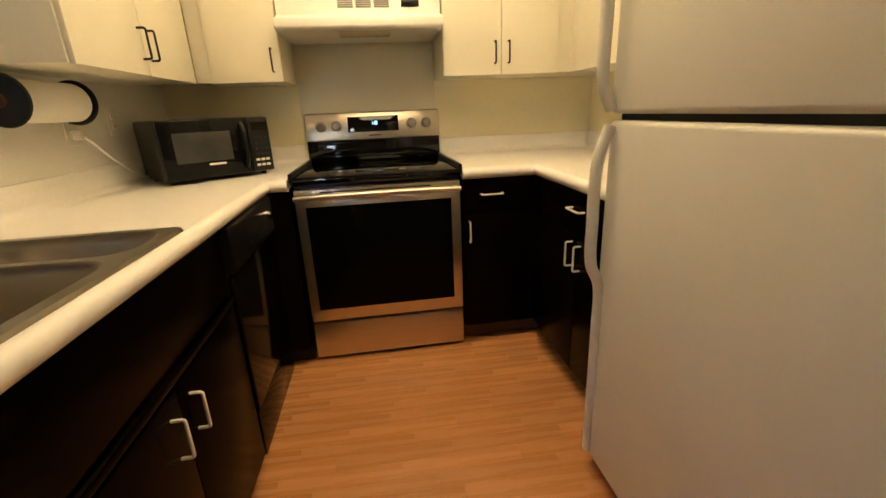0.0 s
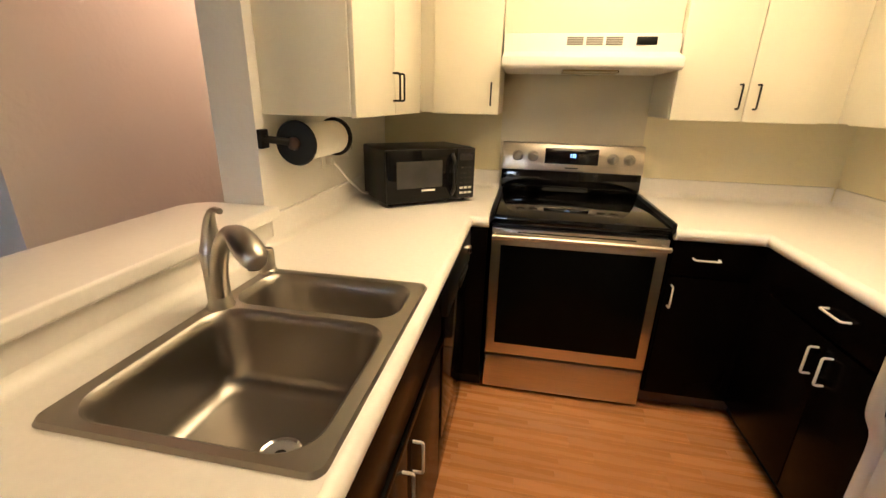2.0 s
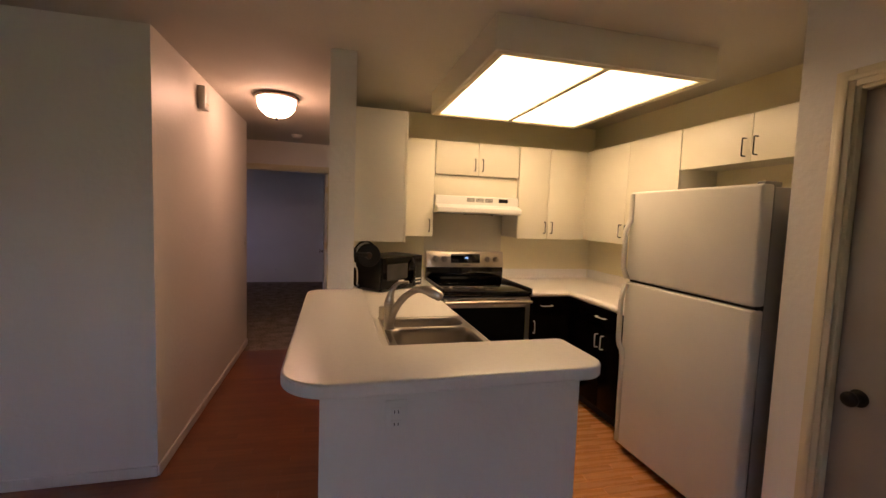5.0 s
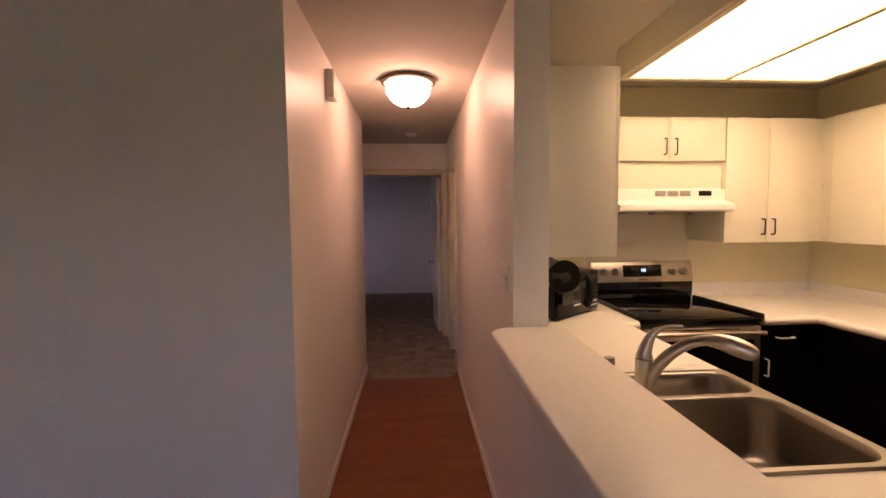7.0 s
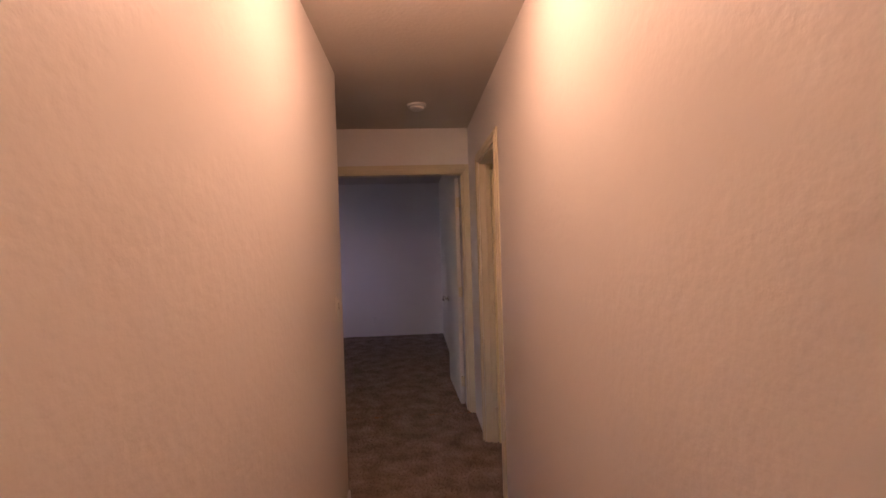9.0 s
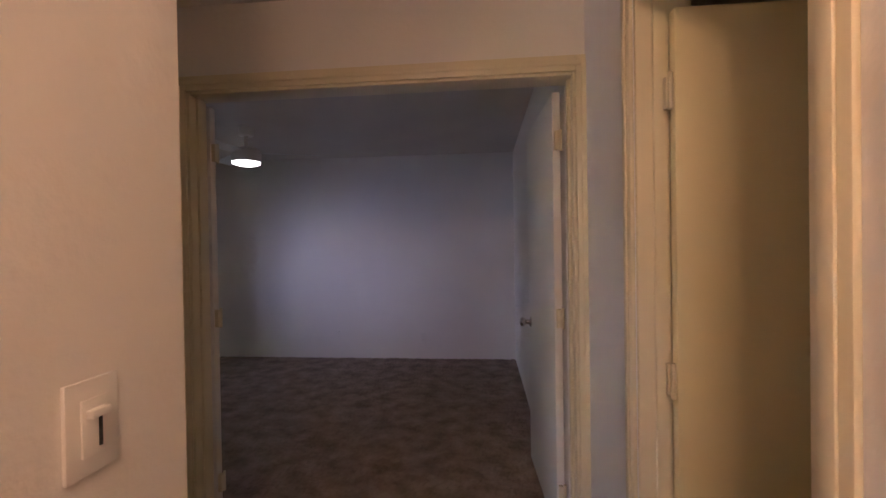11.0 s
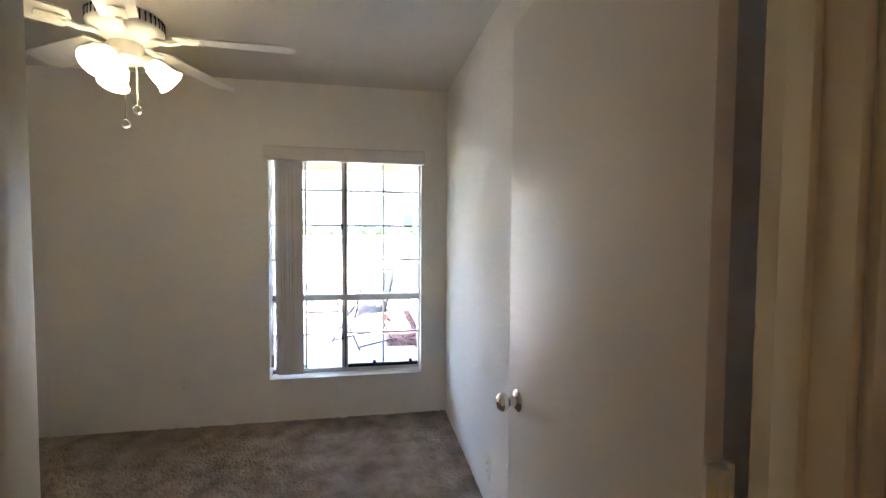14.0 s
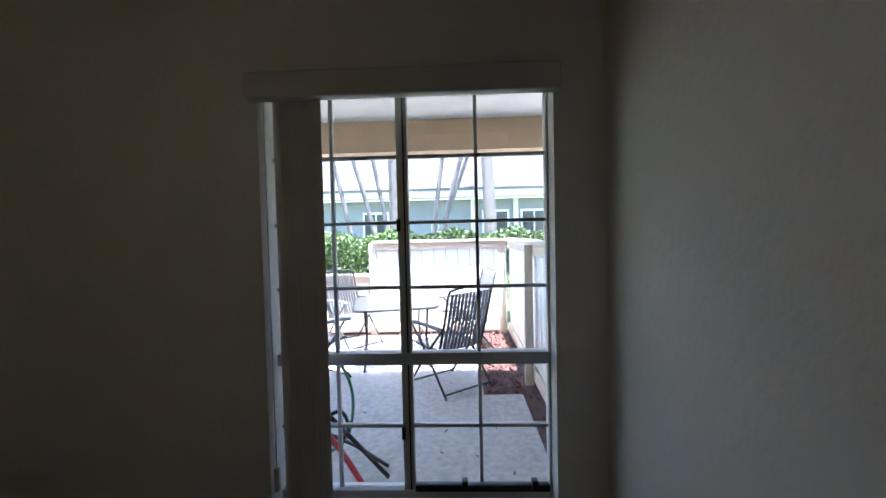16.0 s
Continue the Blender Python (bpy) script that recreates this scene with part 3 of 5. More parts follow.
part("toe_kick", bx(0.77, 1.19, 0.07, 0.6, 0, 0.09), KICK, bpy.data.objects["base_cabinet"])
t = cabinet("base_cabinet", "black base cabinet with drawer and two doors beside the fridge", "base cabinets", (1.138, 1.739, -0.84, 0.015, 0.09, 0.872), "x", 1.138, -1,
            [("drawer", -0.835, -0.10, 0.71, 0.862, (-0.47, 0.795, "h")), ("door", -0.47, -0.10, 0.10, 0.70, (-0.435, 0.61, "v")), ("door", -0.835, -0.47, 0.10, 0.70, (-0.505, 0.61, "v"))], CABB, WPL)
part("toe_kick", bx(1.19, 1.7, -0.84, 0.07, 0, 0.09), BLKP, t)


# counters: outlines in plan with the sink cut left open
def fillet(x, y, r, a0, a1, n=8):
    return [(x + r * math.cos(radians(a0 + (a1 - a0) * i / n)), y + r * math.sin(radians(a0 + (a1 - a0) * i / n))) for i in range(n + 1)]


def round_rect(x0, x1, y0, y1, r, n=6):
    out = []
    for cx, cy, a in ((x1 - r, y1 - r, 0), (x0 + r, y1 - r, 90), (x0 + r, y0 + r, 180), (x1 - r, y0 + r, 270)):
        out += fillet(cx, cy, r, a, a + 90, n)
    return out


def holed_slab(outer, holes, z0, z1, lip=0.0):
    """A plate with openings; its outer edge slopes out by lip towards the bottom."""
    bm = bmesh.new()
    loops = []
    cx, cy = sum(p[0] for p in outer) / len(outer), sum(p[1] for p in outer) / len(outer)
    for k, ol in enumerate([outer] + holes):
        hi = [bm.verts.new((x, y, z1)) for x, y in ol]
        g = lip if k == 0 else 0.0
        lo = [bm.verts.new((x + g * (1 if x > cx else -1), y + g * (1 if y > cy else -1), z0)) for x, y in ol]
        loops.append((hi, lo))
    for side in (0, 1):
        es = []
        for lp in loops:
            ring = lp[side]
            es += [bm.edges.new((ring[i], ring[(i + 1) % len(ring)])) for i in range(len(ring))]
        bmesh.ops.triangle_fill(bm, edges=es, use_beauty=True)
    for hi, lo in loops:
        for i in range(len(hi)):
            j = (i + 1) % len(hi)
            bm.faces.new((hi[i], hi[j], lo[j], lo[i]))
    bmesh.ops.recalc_face_normals(bm, faces=bm.faces)
    return bm


def cove(parent, axis, wall, out, a0, a1, r=0.028):
    """A concave fillet in the corner between counter and backsplash, along axis from a0 to a1."""
    bm = bmesh.new()
    prof = [(r - r * math.sin(radians(11.25 * i)), r - r * math.cos(radians(11.25 * i))) for i in range(9)] + [(0.0, 0.0)]
    rows = [[bm.verts.new((a, wall + out * u, 0.9155 + v) if axis == "x" else (wall + out * u, a, 0.9155 + v)) for u, v in prof] for a in (a0, a1)]
    for i in range(len(prof)):
        j = (i + 1) % len(prof)
        bm.faces.new((rows[0][i], rows[0][j], rows[1][j], rows[1][i]))
    bm.faces.new(rows[0])
    bm.faces.new(rows[1])
    bmesh.ops.recalc_face_normals(bm, faces=bm.faces)
    return part("cove", bm, LAM, parent, sharp=50)


CE = -0.083
SX0, SX1, SY0, SY1 = -0.565, -0.125, -1.445, -0.835
t = thing("left_counter", "white laminate counter with rounded front edge and sink cutout", "countertop")
part("top", holed_slab([(-0.719, -1.80), (CE - 0.02, -1.80), (CE - 0.02, -0.03), (-0.008, -0.03), (-0.008, 0.689), (-0.719, 0.689)], [round_rect(SX0, SX1, SY0, SY1, 0.03)], 0.874, 0.915), LAM, t, smooth=False)
part("front_edge", tube(bmesh.new(), [(CE - 0.0205, y, 0.8895) for y in (-1.80, -0.9, -0.05)], 0.025, 16), LAM, t)
part("front_edge", tube(bmesh.new(), [(x, -0.03, 0.8895) for x in (CE - 0.02, -0.04, -0.008)], 0.025, 16), LAM, t)
part("backsplash", bx(-0.719, -0.697, -0.60, 0.668, 0.916, 1.015, bev=0.006), LAM, t)
part("backsplash", bx(-0.719, -0.012, 0.669, 0.689, 0.916, 1.015, bev=0.006), LAM, t)
part("backsplash", bx(-0.719, -0.70, -1.80, -0.601, 0.916, 1.006, bev=0.002), LAM, t)
cove(t, "y", -0.697, 1, -1.80, 0.668)
cove(t, "x", 0.669, -1, -0.697, -0.012)
t = thing("right_counter", "white laminate corner counter with rounded front edge", "countertop")
bm = bmesh.new()
box(bm, 0.768, 1.739, 0.0, 0.689, 0.874, 0.915)
box(bm, 1.13, 1.739, -0.845, 0.0, 0.874, 0.915)
part("top", bm, LAM, t, smooth=False)
part("front_edge", tube(bmesh.new(), [(0.768, -0.0, 0.8895), (0.95, 0, 0.8895), (1.13, 0, 0.8895)], 0.025, 16), LAM, t)
part("front_edge", tube(bmesh.new(), [(1.13, 0.0, 0.8895), (1.13, -0.4, 0.8895), (1.13, -0.845, 0.8895)], 0.025, 16), LAM, t)
part("backsplash", bx(0.768, 1.72, 0.669, 0.689, 0.916, 1.015, bev=0.006), LAM, t)
part("backsplash", bx(1.719, 1.739, -0.845, 0.668, 0.916, 1.015, bev=0.006), LAM, t)
cove(t, "x", 0.669, -1, 0.768, 1.72)
cove(t, "y", 1.719, -1, -0.845, 0.668)
# breakfast bar ledge
outline = fillet(-0.83, -1.92, 0.15, 180, 270) + fillet(-0.06, -1.97, 0.09, 270, 360) + [(0.03, -1.80)] + fillet(0.0, -1.77, 0.03, 0, 90)[1:]
outline += [(-0.665, -1.74), (-0.665, -0.602)] + fillet(-0.885, -0.70, 0.097, 90, 180)
t = thing("breakfast_bar", "white laminate L-shaped raised bar ledge with rounded corners", "countertop")
part("top", slab(bmesh.new(), outline, 1.01, 1.052, 0.009), LAM, t)

# sink
t = thing("sink", "stainless steel double bowl drop-in sink", "sink")
ZR = 0.92


def bowl(x0, x1, y0, y1, depth, r=0.05):
    def ring(inset, rad, z):
        out = []
        for cx, cy, a in ((x1 - inset - rad, y1 - inset - rad, 0), (x0 + inset + rad, y1 - inset - rad, 90), (x0 + inset + rad, y0 + inset + rad, 180), (x1 - inset - rad, y0 + inset + rad, 270)):
            out += [(px, py, z) for px, py in fillet(cx, cy, rad, a, a + 90, 6)]
        return out
    bm = bmesh.new()
    prev = None
    for ins, rad, z in ((-0.006, r + 0.006, ZR + 0.004), (0, r, ZR), (0.006, r, ZR - 0.02), (0.014, r, ZR - depth + 0.04), (0.024, r, ZR - depth + 0.012), (0.05, r, ZR - depth), (0.14 if x1 - x0 > 0.3 and y1 - y0 > 0.3 else 0.075, 0.012, ZR - depth - 0.004)):
        vs = [bm.verts.new(p) for p in ring(ins, rad, z)]
        if prev:
            for k in range(len(vs)):
                bm.faces.new((prev[k], prev[(k + 1) % len(vs)], vs[(k + 1) % len(vs)], vs[k]))
        prev = vs
    bm.faces.new(prev)
    bmesh.ops.recalc_face_normals(bm, faces=bm.faces)
    return part("bowl", bm, SINKM, t, sharp=85)


bowl(-0.55, -0.142, -1.436, -1.066, 0.19, 0.065)
bowl(-0.55, -0.142, -1.034, -0.85, 0.15, 0.055)
rim = [round_rect(x0 - 0.006, x1 + 0.006, y0 - 0.006, y1 + 0.006, r) for x0, x1, y0, y1, r in ((-0.55, -0.142, -1.436, -1.066, 0.071), (-0.55, -0.142, -1.034, -0.85, 0.061))]
part("rim", holed_slab(round_rect(-0.583, -0.11, -1.458, -0.821, 0.022), rim, 0.9155, ZR + 0.004, 0.004), SINKM, t, smooth=False)
d = part("drain", lathe(bmesh.new(), [(0.045, ZR - 0.186), (0.042, ZR - 0.183), (0.036, ZR - 0.187), (0.03, ZR - 0.19)], -0.30, -1.27), CHROME, t, "chrome strainer ring")
part("strainer", lathe(bmesh.new(), [(0.03, ZR - 0.1885), (0.012, ZR - 0.186), (0.004, ZR - 0.18)], -0.30, -1.27), BLKM, d)
# faucet
t = thing("faucet", "brushed nickel single-lever kitchen faucet with arched spout", "faucet", at=pose(-0.556, -1.06, ZR + 0.004, 0, 0, -36))
part("body", lathe(bmesh.new(), [(0.031, 0), (0.031, 0.004), (0.026, 0.012), (0.0255, 0.07), (0.027, 0.128), (0.026, 0.136), (0.012, 0.1365)]), NICK, t)
pts = curve([(0.004, 0, 0.03), (0.022, 0, 0.085), (0.052, 0, 0.135), (0.095, 0, 0.182), (0.145, 0, 0.213), (0.195, 0, 0.22), (0.24, 0, 0.21), (0.275, 0, 0.197), (0.29, 0, 0.192)], 5)
n = len(pts) - 1
part("spout", tube(bmesh.new(), pts, [0.022 - 0.006 * min(1, i / n / 0.45) + (0.011 * math.sin(math.pi * min(1, (i / n - 0.55) / 0.42)) if i / n > 0.55 else 0) - (0.007 if i == n else 0) for i in range(n + 1)], 18), NICK, t)
part("aerator", lathe(bmesh.new(), [(0.012, 0.176), (0.012, 0.19), (0.004, 0.192)], 0.268), BLKP, t, "dark spray face")
pts = curve([(0.0, 0, 0.139), (0.002, 0, 0.16), (0.010, 0, 0.19), (0.024, 0, 0.218), (0.046, 0, 0.238), (0.075, 0, 0.248), (0.106, 0, 0.25)], 5)
n = len(pts) - 1
part("lever", tube(bmesh.new(), pts, [0.0262 - 0.020 * min(1, i / n / 0.72) ** 0.9 for i in range(n + 1)], 16), NICK, t)
t = thing("soap_dispenser", "brushed nickel air gap cap beside the faucet", "dispenser", at=pose(-0.567, -0.845, ZR + 0.004))
part("base", lathe(bmesh.new(), [(0.025, 0), (0.024, 0.006), (0.02, 0.01)]), NICK, t)
part("cap", lathe(bmesh.new(), [(0.02, 0.01), (0.02, 0.062), (0.017, 0.069), (0.006, 0.07)]), NICK, t)

# range
t = thing("range", "stainless electric range with black glass cooktop and oven", "stove", at=pose(0, 0.025, 0))
part("body", bx(0.004, 0.756, 0.0, 0.66, 0.03, 0.885, bev=0.003), BLKP, t)
for x in (0.05, 0.70):
    for y in (0.05, 0.6):
        part("foot", lathe(bmesh.new(), [(0.018, 0), (0.018, 0.03)], x, y), BLKP, t)
part("drawer", bx(0.006, 0.754, -0.035, 0.0, 0.018, 0.205, bev=0.006), STEEL, t, "stainless storage drawer front")
d = part("oven_door", bx(0.006, 0.754, -0.04, 0.0, 0.218, 0.865, bev=0.006), STEEL, t, "stainless oven door")
part("oven_window", bx(0.05, 0.71, -0.0425, -0.039, 0.28, 0.785, bev=0.001), OVENG, d, "black glass oven window")
part("vent_strip", bx(0.12, 0.62, -0.0415, -0.039, 0.846, 0.852), BLKP, d)
h = part("oven_handle", tube(bmesh.new(), curve([(0.01, -0.078, 0.832), (0.2, -0.083, 0.836), (0.38, -0.085, 0.837), (0.56, -0.083, 0.836), (0.75, -0.078, 0.832)]), 0.012, 12), STEEL, d, "stainless bar handle")
for x in (0.03, 0.73):
    part("handle_post", bx(x - 0.01, x + 0.01, -0.075, -0.04, 0.824, 0.842, bev=0.003), STEEL, d)
c = part("cooktop", bx(-0.002, 0.762, -0.045, 0.63, 0.884, 0.918, bev=0.008), BLKG, t, "black glass cooktop")
for x0, x1 in ((-0.006, 0.012), (0.748, 0.766)):
    part("side_rail", bx(x0, x1, -0.046, 0.58, 0.895, 0.938, bev=0.004), BLKP, t)
bm = bmesh.new()
box(bm, 0.0, 0.76, 0.60, 0.66, 0.918, 1.035, 0.004)
part("backguard_base", bm, BLKG, t, "glossy black backguard base")
part("backguard_ledge", bx(0.06, 0.70, 0.585, 0.602, 0.942, 0.95, bev=0.003), BLKG, t)
bm = bx(-0.004, 0.764, 0.595, 0.662, 1.035, 1.185, bev=0.008)
for v in bm.verts:
    if v.co.y < 0.63:
        v.co.y += (v.co.z - 1.035) * 0.2
g = part("control_panel", bm, STEEL, t, "stainless control panel")
bm = bx(0.235, 0.525, 0.592, 0.61, 1.075, 1.16, bev=0.002)
for v in bm.verts:
    v.co.y += (v.co.z - 1.035) * 0.2
part("display", bm, BLKG, g, "black glass clock display")
for x0, x1, z0, z1 in ((0.374, 0.378, 1.113, 1.132), (0.386, 0.39, 1.113, 1.132), (0.386, 0.402, 1.128, 1.132), (0.398, 0.402, 1.113, 1.132), (0.386, 0.402, 1.113, 1.117)):
    part("clock_digit", bx(x0, x1, 0.6065, 0.609, z0, z1), BLUE, g, "lit blue digit")
part("name_bar", bx(0.35, 0.42, 0.598, 0.6045, 1.052, 1.058), DGREY, g)
for x in (0.085, 0.17, 0.60, 0.685):
    k = part("knob", lathe(bmesh.new(), [(0.03, 0.612), (0.031, 0.606), (0.025, 0.602), (0.024, 0.575), (0.018, 0.568), (0.005, 0.567)], x, 0, 1.112, axis="y"), NICK, g, "metal burner knob")
    part("knob_grip", bx(x - 0.005, x + 0.005, 0.558, 0.572, 1.09, 1.134, bev=0.002), NICK, k)

# hood
t = thing("range_hood", "white under-cabinet range hood with black switch plate", "range hood")
bm = bmesh.new()
prof = [(0.65, 1.54), (0.225, 1.54), (0.21, 1.55), (0.21, 1.588), (0.30, 1.615), (0.30, 1.69), (0.65, 1.69)]
A = [bm.verts.new((-0.012, y, z)) for y, z in prof]
B = [bm.verts.new((0.742, y, z)) for y, z in prof]
for i in range(len(prof)):
    j = (i + 1) % len(prof)
    bm.faces.new((A[i], A[j], B[j], B[i]))
bm.faces.new(A)
bm.faces.new(B)
bmesh.ops.recalc_face_normals(bm, faces=bm.faces)
bmesh.ops.bevel(bm, geom=list(bm.edges), offset=0.006, segments=2, affect="EDGES", profile=0.5)
part("canopy", bm, WPL, t)
for k in range(3):
    for i in range(4):
        bm = bx(-0.035, 0.035, -0.0, 0.006, -0.003, 0.0035)
        bmesh.ops.transform(bm, matrix=pose(0.30 + 0.083 * k, 0.297, 1.645 + 0.009 * i, 0, 0, 0), verts=bm.verts)
        part("vent_slot", bm, GREYP, t)
bm = bx(-0.042, 0.042, -0.016, 0.016, -0.002, 0.004, bev=0.001)
bmesh.ops.transform(bm, matrix=pose(0.60, 0.299, 1.66, 90, 0, 0), verts=bm.verts)
p = part("switch_plate", bm, BLKP, t, "black switch plate")
part("hood_lens", bx(0.26, 0.50, 0.27, 0.37, 1.527, 1.541, bev=0.004), glass("smoked lens", (0.8, 0.7, 0.5), 0.2), t, "clear plastic lamp lens")

tagged(part("splash_panel", bx(-0.02, 0.752, 0.684, 0.6885, 1.02, 1.6, bev=0.001), SHEET), "greyish cream splash sheet on the wall behind the range", "panel")

# fridge
FX, FY0, FY1, FT = 1.0, -1.72, -0.855, 1.705
t = thing("fridge", "almond white top-freezer fridge with dark side panels", "fridge")
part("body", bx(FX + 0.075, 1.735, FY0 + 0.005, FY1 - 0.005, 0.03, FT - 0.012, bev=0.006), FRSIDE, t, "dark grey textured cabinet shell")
for nm, z0, z1 in (("freezer_door", 1.147, FT), ("fridge_door", 0.055, 1.131)):
    d = part(nm, bx(FX, FX + 0.07, FY0, FY1, z0, z1, bev=0.014, seg=4), FRIDGE, t)
    if nm == "freezer_door":
        pts = [(FX - 0.001, FY1 - 0.022, 1.69), (FX - 0.003, FY1 - 0.022, 1.6), (FX - 0.006, FY1 - 0.022, 1.53), (FX - 0.036, FY1 - 0.022, 1.46), (FX - 0.04, FY1 - 0.022, 1.35), (FX - 0.038, FY1 - 0.022, 1.23), (FX - 0.01, FY1 - 0.022, 1.158)]
    else:
        pts = [(FX - 0.01, FY1 - 0.022, 1.118), (FX - 0.038, FY1 - 0.022, 1.02), (FX - 0.04, FY1 - 0.022, 0.86), (FX - 0.036, FY1 - 0.022, 0.74), (FX - 0.006, FY1 - 0.022, 0.66), (FX - 0.003, FY1 - 0.022, 0.5), (FX - 0.002, FY1 - 0.022, 0.075)]
    part("handle", tube(bmesh.new(), curve(pts), 0.016, 12), FRIDGE, d, "almond moulded handle")
part("gasket", bx(FX + 0.03, FX + 0.074, FY0 + 0.008, FY1 - 0.008, 1.128, 1.15), BLKP, t)
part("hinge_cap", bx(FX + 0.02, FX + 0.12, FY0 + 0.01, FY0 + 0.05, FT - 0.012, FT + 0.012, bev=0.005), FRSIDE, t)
part("grille", bx(FX + 0.06, FX + 0.08, FY0 + 0.02, FY1 - 0.02, 0.006, 0.05, bev=0.003), BLKP, t, "black toe grille")
for y in (FY0 + 0.06, FY1 - 0.06):
    part("foot", lathe(bmesh.new(), [(0.02, 0), (0.02, 0.035)], FX + 0.11, y), BLKP, t)

# microwave
t = thing("microwave", "small black countertop microwave with a glass door", "microwave", at=pose(-0.40, 0.245, 0.918, 0, 0, 39))
part("body", bx(-0.235, 0.235, -0.14, 0.16, 0.012, 0.265, bev=0.008), BLKP, t)
d = part("door", bx(-0.233, 0.13, -0.162, -0.141, 0.016, 0.262, bev=0.006), DISHG, t)
part("window", bx(-0.185, 0.05, -0.164, -0.161, 0.085, 0.21, bev=0.001), DGREY, d, "dark mesh window")
part("name_bar", bx(-0.06, 0.01, -0.1655, -0.1635, 0.068, 0.077), WPL, d)
part("handle", tube(bmesh.new(), curve([(0.105, -0.16, 0.04), (0.105, -0.185, 0.08), (0.105, -0.19, 0.14), (0.105, -0.185, 0.2), (0.105, -0.16, 0.24)]), 0.009), BLKP, d)
c = part("keypad", bx(0.133, 0.233, -0.162, -0.141, 0.016, 0.262, bev=0.004), BLKP, t)
part("clock_window", bx(0.145, 0.222, -0.1635, -0.161, 0.205, 0.24), BLKG, c)
for i in range(3):
    for j in range(6):
        part("key", bx(0.15 + 0.024 * i, 0.168 + 0.024 * i, -0.164, -0.161, 0.04 + 0.025 * j, 0.051 + 0.025 * j, bev=0.001), WPL if j < 2 else DGREY, c)
for x in (-0.2, 0.2):
    for y in (-0.11, 0.13):
        part("foot", lathe(bmesh.new(), [(0.012, -0.002), (0.012, 0.013)], x, y), BLKP, t)
t = thing("power_cord", "white power cord from the wall outlet to the microwave", "cord")
part("cord", tube(bmesh.new(), curve([(-0.69, -0.125, 1.14), (-0.672, -0.09, 1.10), (-0.665, -0.03, 1.05), (-0.66, 0.06, 0.995), (-0.655, 0.15, 0.95), (-0.60, 0.21, 0.935), (-0.54, 0.24, 0.95)]), 0.006, 8), WPL, t)
part("plug", bx(-0.7105, -0.683, -0.15, -0.12, 1.125, 1.16, bev=0.004), WPL, t)

# paper towel holder
t = thing("paper_towel_holder", "black and walnut wall paper towel holder", "towel holder")
part("mount_plate", bx(-0.7195, -0.705, -0.60, -0.555, 1.235, 1.295, bev=0.003), BLKM, t)
part("arm", tube(bmesh.new(), [(-0.71, -0.578, 1.265), (-0.65, -0.56, 1.258), (-0.625, -0.53, 1.25)], 0.012), BLKM, t)
for y0, s in ((-0.535, 1), (-0.235, 1)):
    part("end_disc", lathe(bmesh.new(), [(0.01, y0), (0.07, y0 + 0.002), (0.074, y0 + 0.008), (0.07, y0 + 0.014), (0.01, y0 + 0.016)], -0.625, 0, 1.25, 32, "y"), BLKM, t)
part("end_knob", lathe(bmesh.new(), [(0.008, -0.557), (0.02, -0.552), (0.022, -0.542), (0.012, -0.536)], -0.625, 0, 1.25, 16, "y"), WALN, t, "walnut end knob")
part("mount_plate", bx(-0.7195, -0.705, -0.215, -0.19, 1.235, 1.295, bev=0.003), BLKM, t)
part("arm", tube(bmesh.new(), [(-0.71, -0.203, 1.265), (-0.65, -0.205, 1.258), (-0.625, -0.222, 1.25)], 0.01), BLKM, t)
r = thing("paper_towel_roll", "white paper towel roll on the wall holder", "paper towels")
part("roll", lathe(bmesh.new(), [(0.02, -0.516), (0.06, -0.516), (0.062, -0.512), (0.062, -0.242), (0.06, -0.238), (0.02, -0.238)], -0.625, 0, 1.25, 40, "y"), PAPER, r)

# ---- bedroom window, blinds and fans ----
def window(name, y0, y1, z0, z1, split, mid, x=-5.66):
    t = thing(name, "aluminium slider window with grid muntins over a lower light", "window", kind="structure")
    fr = part("frame", bx(x - 0.03, x + 0.03, y0, y0 + 0.028, z0, z1, bev=0.003), ALU, t)
    part("frame", bx(x - 0.03, x + 0.03, y1 - 0.028, y1, z0, z1, bev=0.003), ALU, t)
    part("frame", bx(x - 0.03, x + 0.03, y0 + 0.028, y1 - 0.028, z0, z0 + 0.03, bev=0.003), ALU, t)
    part("frame", bx(x - 0.03, x + 0.03, y0 + 0.028, y1 - 0.028, z1 - 0.028, z1, bev=0.003), ALU, t)
    part("transom", bx(x - 0.028, x + 0.032, y0 + 0.028, y1 - 0.028, mid - 0.024, mid + 0.024, bev=0.003), ALU, t)
    for a0, a1 in ((z0 + 0.03, mid - 0.024), (mid + 0.024, z1 - 0.028)):
        part("mullion", bx(x - 0.025, x + 0.028, split - 0.022, split + 0.022, a0, a1, bev=0.003), ALU, t)
        part("meeting_gap", bx(x + 0.0285, x + 0.0305, split + 0.004, split + 0.01, a0, a1), BLKP, t)
        rows = 2 if a1 < mid else 4
        for b0, b1 in ((y0 + 0.028, split - 0.022), (split + 0.022, y1 - 0.028)):
            p = part("pane", bx(x - 0.004, x + 0.001, b0, b1, a0, a1), PANE, t, smooth=False)
            p.visible_shadow = False
            yc = (b0 + b1) / 2
            part("muntin", bx(x - 0.012, x + 0.012, yc - 0.007, yc + 0.007, a0, a1, bev=0.002), ALU, t)
            for i in range(1, rows):
                z = a0 + (a1 - a0) * i / rows
                part("muntin", bx(x - 0.0125, x + 0.0125, b0, b1, z - 0.007, z + 0.007, bev=0.002), ALU, t)
    return t


